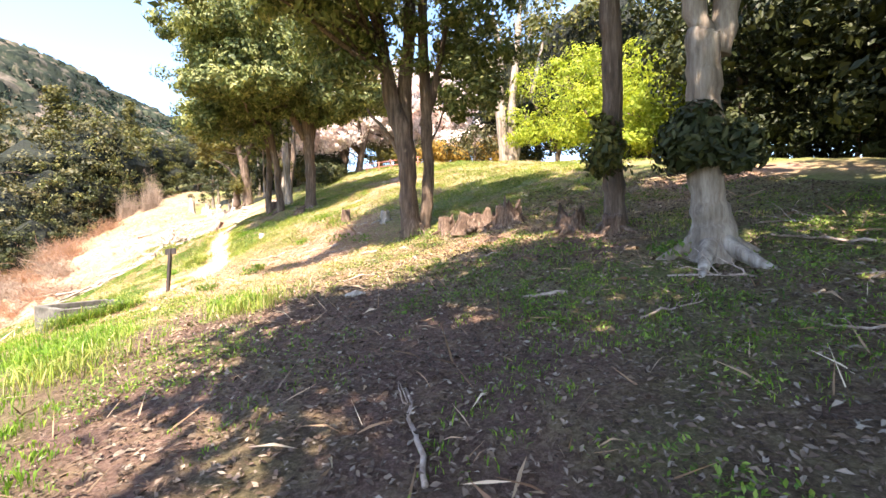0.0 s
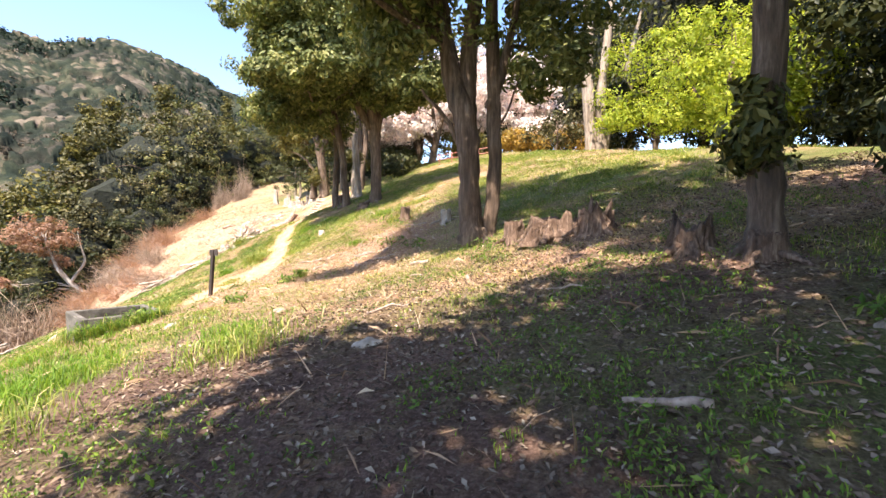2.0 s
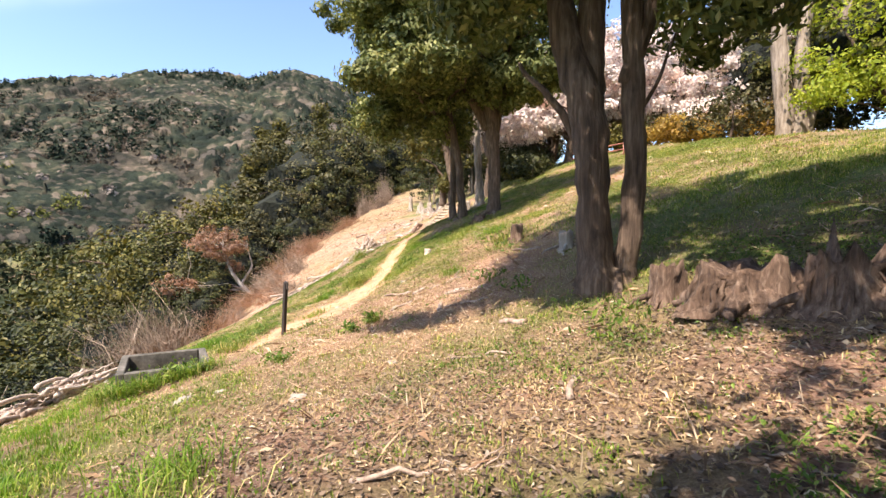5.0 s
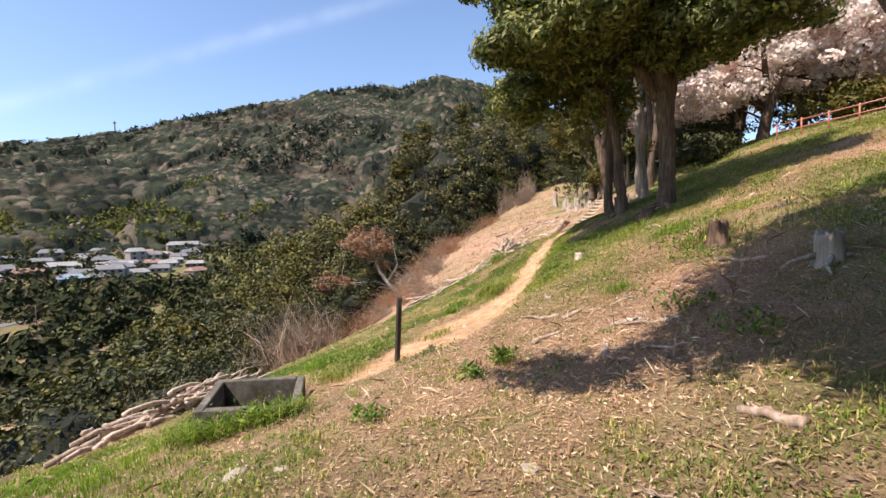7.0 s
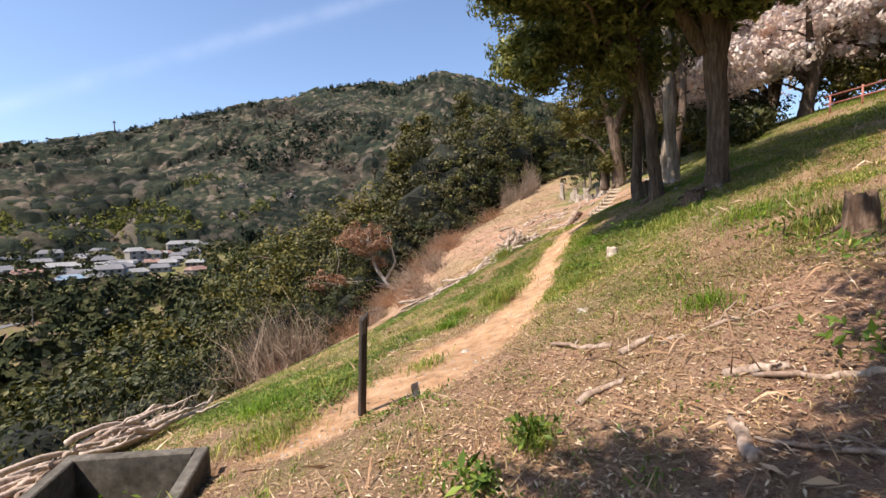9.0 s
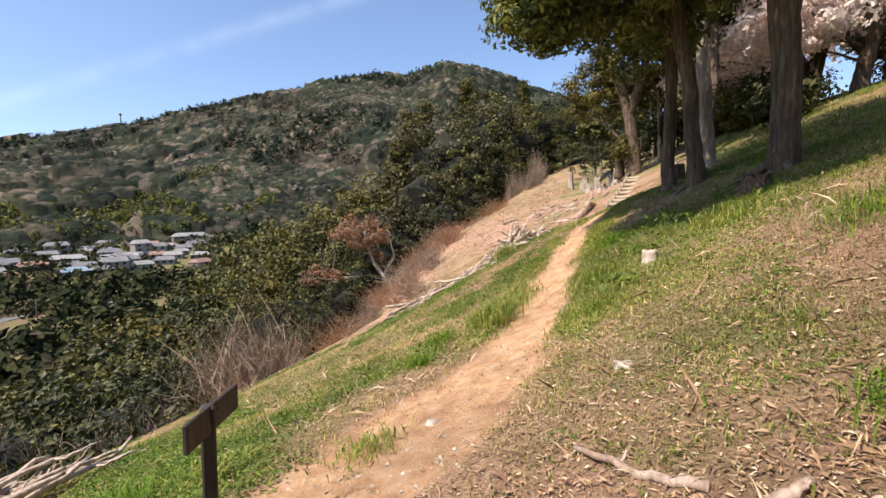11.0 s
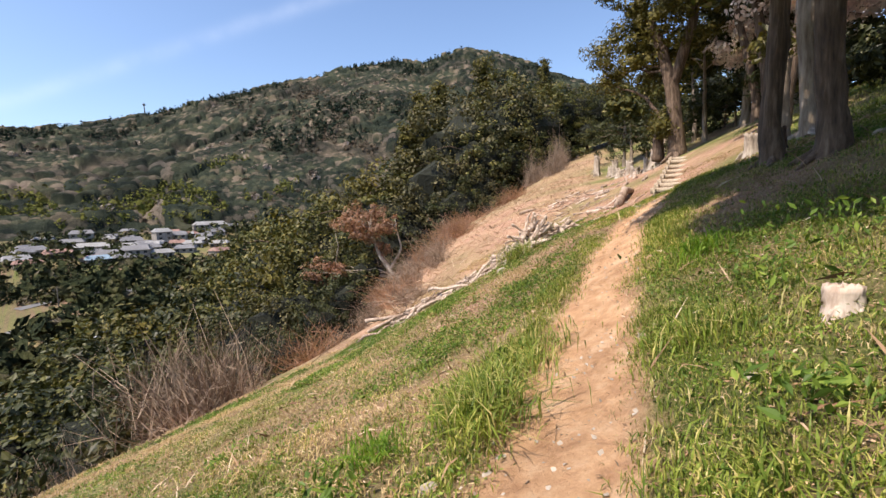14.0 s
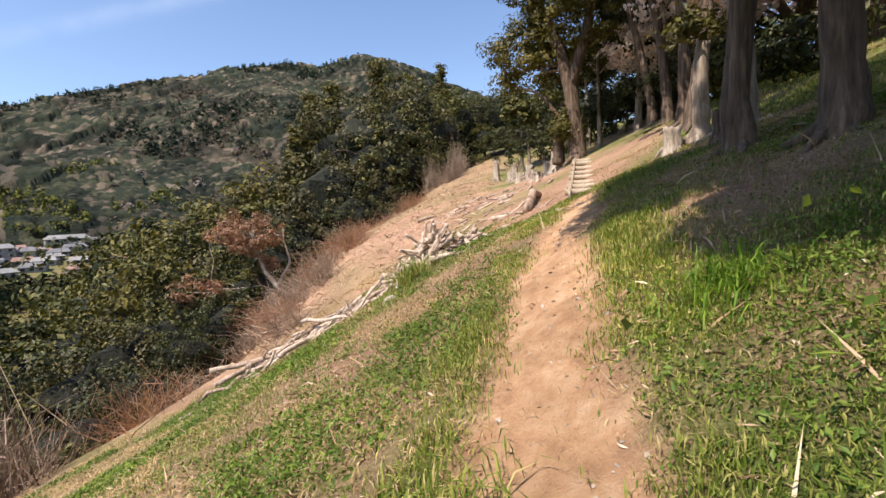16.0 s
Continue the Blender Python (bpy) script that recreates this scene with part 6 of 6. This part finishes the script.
def flat_bits(name, rng, x, y, size, long_, mat_, label, tilt=0.5, lift=0.012):
    n = len(x)
    z = land(x, y) + lift * rng.uniform(0.2, 2.2, n)
    a = rng.uniform(0, 6.283, n)
    ln = size * rng.uniform(0.5, 1.7, n)
    axis = np.stack([np.cos(a), np.sin(a), rng.normal(0, tilt * 0.5, n)], -1) * ln[:, None]
    side = np.stack([-np.sin(a), np.cos(a), rng.normal(0, tilt, n)], -1) * (ln * long_)[:, None]
    c = np.stack([x, y, z], -1)
    curl = np.array([0, 0, 1]) * (ln * 0.25 * rng.normal(0.4, 0.6, n))[:, None]
    v = np.stack([c - axis, c + side + curl, c + axis, c - side + curl], 1).reshape(-1, 3)
    return tagged(new(name, mesh_of(name, v, np.arange(4 * n).reshape(n, 4), mat_, False)), label, "litter", kind="stuff")


x, y = scatter(rng, 72000, (-4, 7, -0.8, 12), lambda x, y: step(9.6, 7.0, uv(x, y)[0] - 0.2 * uv(x, y)[1]) * step(-1.5, 0.3, uv(x, y)[1]))
flat_bits("leaf_litter", rng, x, y, 0.02, 0.42, DEAD_LEAF, "brown dead leaves covering the shaded ground", 0.5)
chip_w = lambda x, y: np.clip(np.exp(-(((uv(x, y)[0] - 12.3) / 4.2) ** 2 + ((uv(x, y)[1] - 2.0) / 2.3) ** 2)) + 0.14 * cov(x, y)[2], 0, 1) * (1 - 0.93 * cov(x, y)[0]) * (1 - 0.6 * cov(x, y)[1])
x, y = scatter(rng, 60000, (-14, 5, 6, 24), chip_w)
flat_bits("wood_chips", rng, x, y, 0.018, 0.3, CHIP, "pale wood chips and bark shreds on the cleared slope", 0.4)
x, y = scatter(rng, 900, (-12, 3, 7, 19), lambda x, y: chip_w(x, y) ** 1.5)
flat_bits("bark_scraps", rng, x, y, 0.045, 0.16, CHIP, "torn bark and broken wood on the cleared slope", 0.5, 0.02)
x, y = scatter(rng, 5200, (-15, 6, -0.5, 25), lambda x, y: (1 - cov(x, y)[0]) * (0.35 + 0.65 * chip_w(x, y)))
flat_bits("twigs", rng, x, y, 0.12, 0.035, CHIP, "thin dry twigs strewn over the slope", 1.2, 0.02)
x, y = scatter(rng, 30000, (-18, 3, 8, 27), lambda x, y: (0.25 + 0.75 * cov(x, y)[2]) * (1 - 0.97 * cov(x, y)[0]))
flat_bits("straw_litter", rng, x, y, 0.03, 0.07, CHIP, "bleached straw and leaf scraps between the grass", 0.8, 0.03)
slope_w = lambda x, y: step(0.2, -1.0, uv(x, y)[1]) * step(9, 11, uv(x, y)[0]) * (1 - cov(x, y)[0]) * step(-12.0, -10.0, uv(x, y)[1])
sown("dry_grass", rng, 5200, (-19, -6, 11, 28), lambda x, y: slope_w(x, y) * np.clip(0.45 + 1.2 * fbm(x, y, 0.8, 111), 0.05, 1), 9, 0.07, 0.075, DRY, "bleached dry grass on the cleared lower slope", 1.6, 0.005)
x, y = scatter(rng, 5000, (-36, -9, 22, 56), lambda x, y: cov(x, y)[2] * (1 - cov(x, y)[1]) * step(26, 29, uv(x, y)[0]) * step(-1.0, -2.4, uv(x, y)[1]) * step(-11, -9, uv(x, y)[1]))
flat_bits("brushwood", rng, x, y, 0.17, 0.03, CHIP, "bleached sticks and bark strewn over the felled part", 1.4, 0.03)
x, y = scatter(rng, 900, (-15, -5, 9, 27), lambda x, y: cov(x, y)[0])
flat_bits("grit", rng, x, y, 0.014, 0.8, STONE, "small stones trodden into the trail", 0.6, 0.004)


def weeds(name, rng, n, box, weight, each, size, leaf, mat_, label):
    x, y = scatter(rng, n, box, lambda px, py: weight(px, py) * (1 - IN_BASIN(px, py)))
    k = np.repeat(np.arange(n), each)
    off = rng.normal(0, 1, (len(k), 3)) * np.array([size, size, 0])
    tall = rng.uniform(0.02, 1.0, len(k)) * size * 1.3 * np.exp(-(off[:, 0] ** 2 + off[:, 1] ** 2) / (2 * size * size) * 0.7)
    c = np.stack([x[k] + off[:, 0], y[k] + off[:, 1], land(x[k] + off[:, 0], y[k] + off[:, 1]) + tall], -1)
    return tagged(new(name, mesh_of(name, *leaf_faces(c, leaf, rng, 0.6, 0.42), mat_, False)), label, "weeds", kind="stuff")


weeds("weeds", rng, 560, (-4.5, 6, 0.2, 9.5), lambda x, y: np.clip(0.3 + 1.6 * fbm(x, y, 1.3, 98), 0, 1) * step(-1.5, 0.2, uv(x, y)[1]) * step(10, 7.5, uv(x, y)[0]), 44, 0.09, 0.016, WEED, "low broad-leaved weeds in the leaf litter")
weeds("weeds", rng, 3300, (-16, 4, 8, 26), lambda x, y: np.clip(cov(x, y)[1] * 1.2 + 0.06 + 0.2 * step(0, -1.5, uv(x, y)[1]), 0, 1) * (1 - cov(x, y)[0]) * np.clip(0.4 + 1.6 * fbm(x, y, 1.4, 99), 0, 1), 26, 0.07, 0.015, WEED, "low leafy weeds among the grass")

weeds("weeds", rng, 4600, (-18, -6, 11, 28), lambda x, y: slope_w(x, y) * np.clip(0.25 + 2.2 * fbm(x, y, 1.3, 112), 0, 1), 26, 0.09, 0.021, WEED, "low leafy weeds on the cleared lower slope")
bank_w = lambda x, y: step(0.3, 1.0, uv(x, y)[1]) * step(7.0, 5.5, uv(x, y)[1]) * step(13.0, 15.5, uv(x, y)[0]) * (1 - cov(x, y)[0]) * np.clip(0.4 + 2.0 * fbm(x, y, 1.3, 113), 0.06, 1) * (1 - 0.7 * np.exp(-(((uv(x, y)[0] - 16.0) / 1.7) ** 2 + ((uv(x, y)[1] - 3.2) / 1.0) ** 2)))
weeds("weeds", rng, 1150, (-11, -3, 13, 24), lambda x, y: bank_w(x, y) * np.clip(0.2 + 2.0 * fbm(x, y, 1.2, 117), 0, 1), 24, 0.085, 0.016, WEED, "low leafy weeds on the bank beside the trail")
sown("bank_grass", rng, 5200, (-11, -3, 13, 24), bank_w, 14, 0.08, lambda x, y: 0.045 + 0.035 * np.clip(fbm(x, y, 0.8, 114), -0.6, 1), GRASS, "tangled yellow-green grass on the bank beside the trail", 1.3, 0.0032)
sown("dry_grass", rng, 2200, (-11, -3, 13, 24), lambda x, y: np.clip(0.8 - bank_w(x, y), 0, 1) * bank_w(x, y) ** 0.2, 10, 0.1, 0.055, DRY, "dry straw among the green on the bank", 1.8, 0.003)


def tuft(x, y, r, h, count, seed, mat_, label, width=0.005):
    rng = np.random.default_rng(seed)
    px, py = x + rng.normal(0, r, count), y + rng.normal(0, r, count)
    v, f = blades(px, py, np.full(count, h), rng, 1.3, width)
    ob = new("grass_tuft", mesh_of("grass_tuft", v - np.array(on_land(x, y)), f, mat_, False))
    ob.matrix_world = pose(*on_land(x, y))
    tagged(ob, label, "grass tuft", "grass tufts on the slope", "stuff")


for q, (x, y, r, h, count) in enumerate(((-8.5, 14.45, 0.09, 0.2, 240), (-8.45, 15.95, 0.2, 0.33, 700), (-8.85, 16.5, 0.22, 0.26, 600), (-9.1, 15.4, 0.14, 0.2, 300), (-9.0, 17.2, 0.22, 0.2, 420), (-7.35, 17.0, 0.16, 0.24, 300), (-8.05, 18.8, 0.15, 0.22, 320),
                                       (-13.1, 21.9, 0.2, 0.45, 420), (-8.35, 11.9, 0.14, 0.2, 260), (-8.9, 11.2, 0.2, 0.22, 420), (-7.3, 10.6, 0.22, 0.2, 420), (-4.35, 11.2, 0.09, 0.16, 150), (-3.97, 13.6, 0.14, 0.18, 220), (-3.2, 15.4, 0.3, 0.22, 520), (-2.3, 5.95, 0.3, 0.24, 520), (-2.8, 6.6, 0.25, 0.24, 420),
                                       (-7.2, 12.75, 0.16, 0.14, 260), (-6.6, 15.6, 0.18, 0.16, 260), (-4.2, 16.6, 0.3, 0.25, 420), (-6.0, 18.3, 0.3, 0.24, 460), (-3.4, 4.3, 0.3, 0.28, 480), (-4.6, 5.6, 0.35, 0.28, 520))):
    tuft(x, y, r, h, count, 500 + q, GRASS if q % 3 else LUSH, "dense green grass tuft on the slope")
for q in range(9):
    tuft(-6.95 + 0.1 * q + 0.03 * (q % 2), 8.22 + 0.125 * q, 0.13, 0.34 - 0.015 * q, 170, 560 + q, LUSH if q % 2 else GRASS, "long grass against the concrete basin")
for q, (x, y, r, h) in enumerate(((-6.75, 8.55, 0.2, 0.35), (-6.3, 8.9, 0.2, 0.28), (-4.4, 11.25, 0.09, 0.18), (-4.35, 10.6, 0.08, 0.16), (-4.7, 9.4, 0.1, 0.16), (-3.6, 15.2, 0.22, 0.4), (-3.0, 14.2, 0.22, 0.3), (-2.6, 12.4, 0.2, 0.25), (-1.8, 11.6, 0.2, 0.22), (-0.1, 9.2, 0.2, 0.4), (2.95, 5.2, 0.1, 0.2), (-8.75, 14.9, 0.16, 0.18), (-7.1, 17.9, 0.3, 0.3), (-6.8, 18.6, 0.3, 0.3), (-6.6, 16.2, 0.14, 0.2))):
    rng2 = np.random.default_rng(600 + q)
    c = rng2.normal(0, 1, (150, 3)) * np.array([r, r, 0]) + np.stack([0 * np.ones(150), 0 * np.ones(150), rng2.uniform(0.02, h, 150)], -1)
    plant_ob = thing("leafy_plant", on_land(x, y), "leafy green weed growing out of the dry litter", "plant", "leafy plants on the slope")
    part("foliage", mesh_of("foliage", *leaf_faces(c, 0.035, rng2, 0.6, 0.4), WEED, False), plant_ob)
    part("stalk", mesh_of("stalk", *tube([(0, 0, -0.03), (0.01, 0, h * 0.5), (0.02, 0.01, h * 0.9)], (0.006, 0.005, 0.003), 6), WEED), plant_ob)
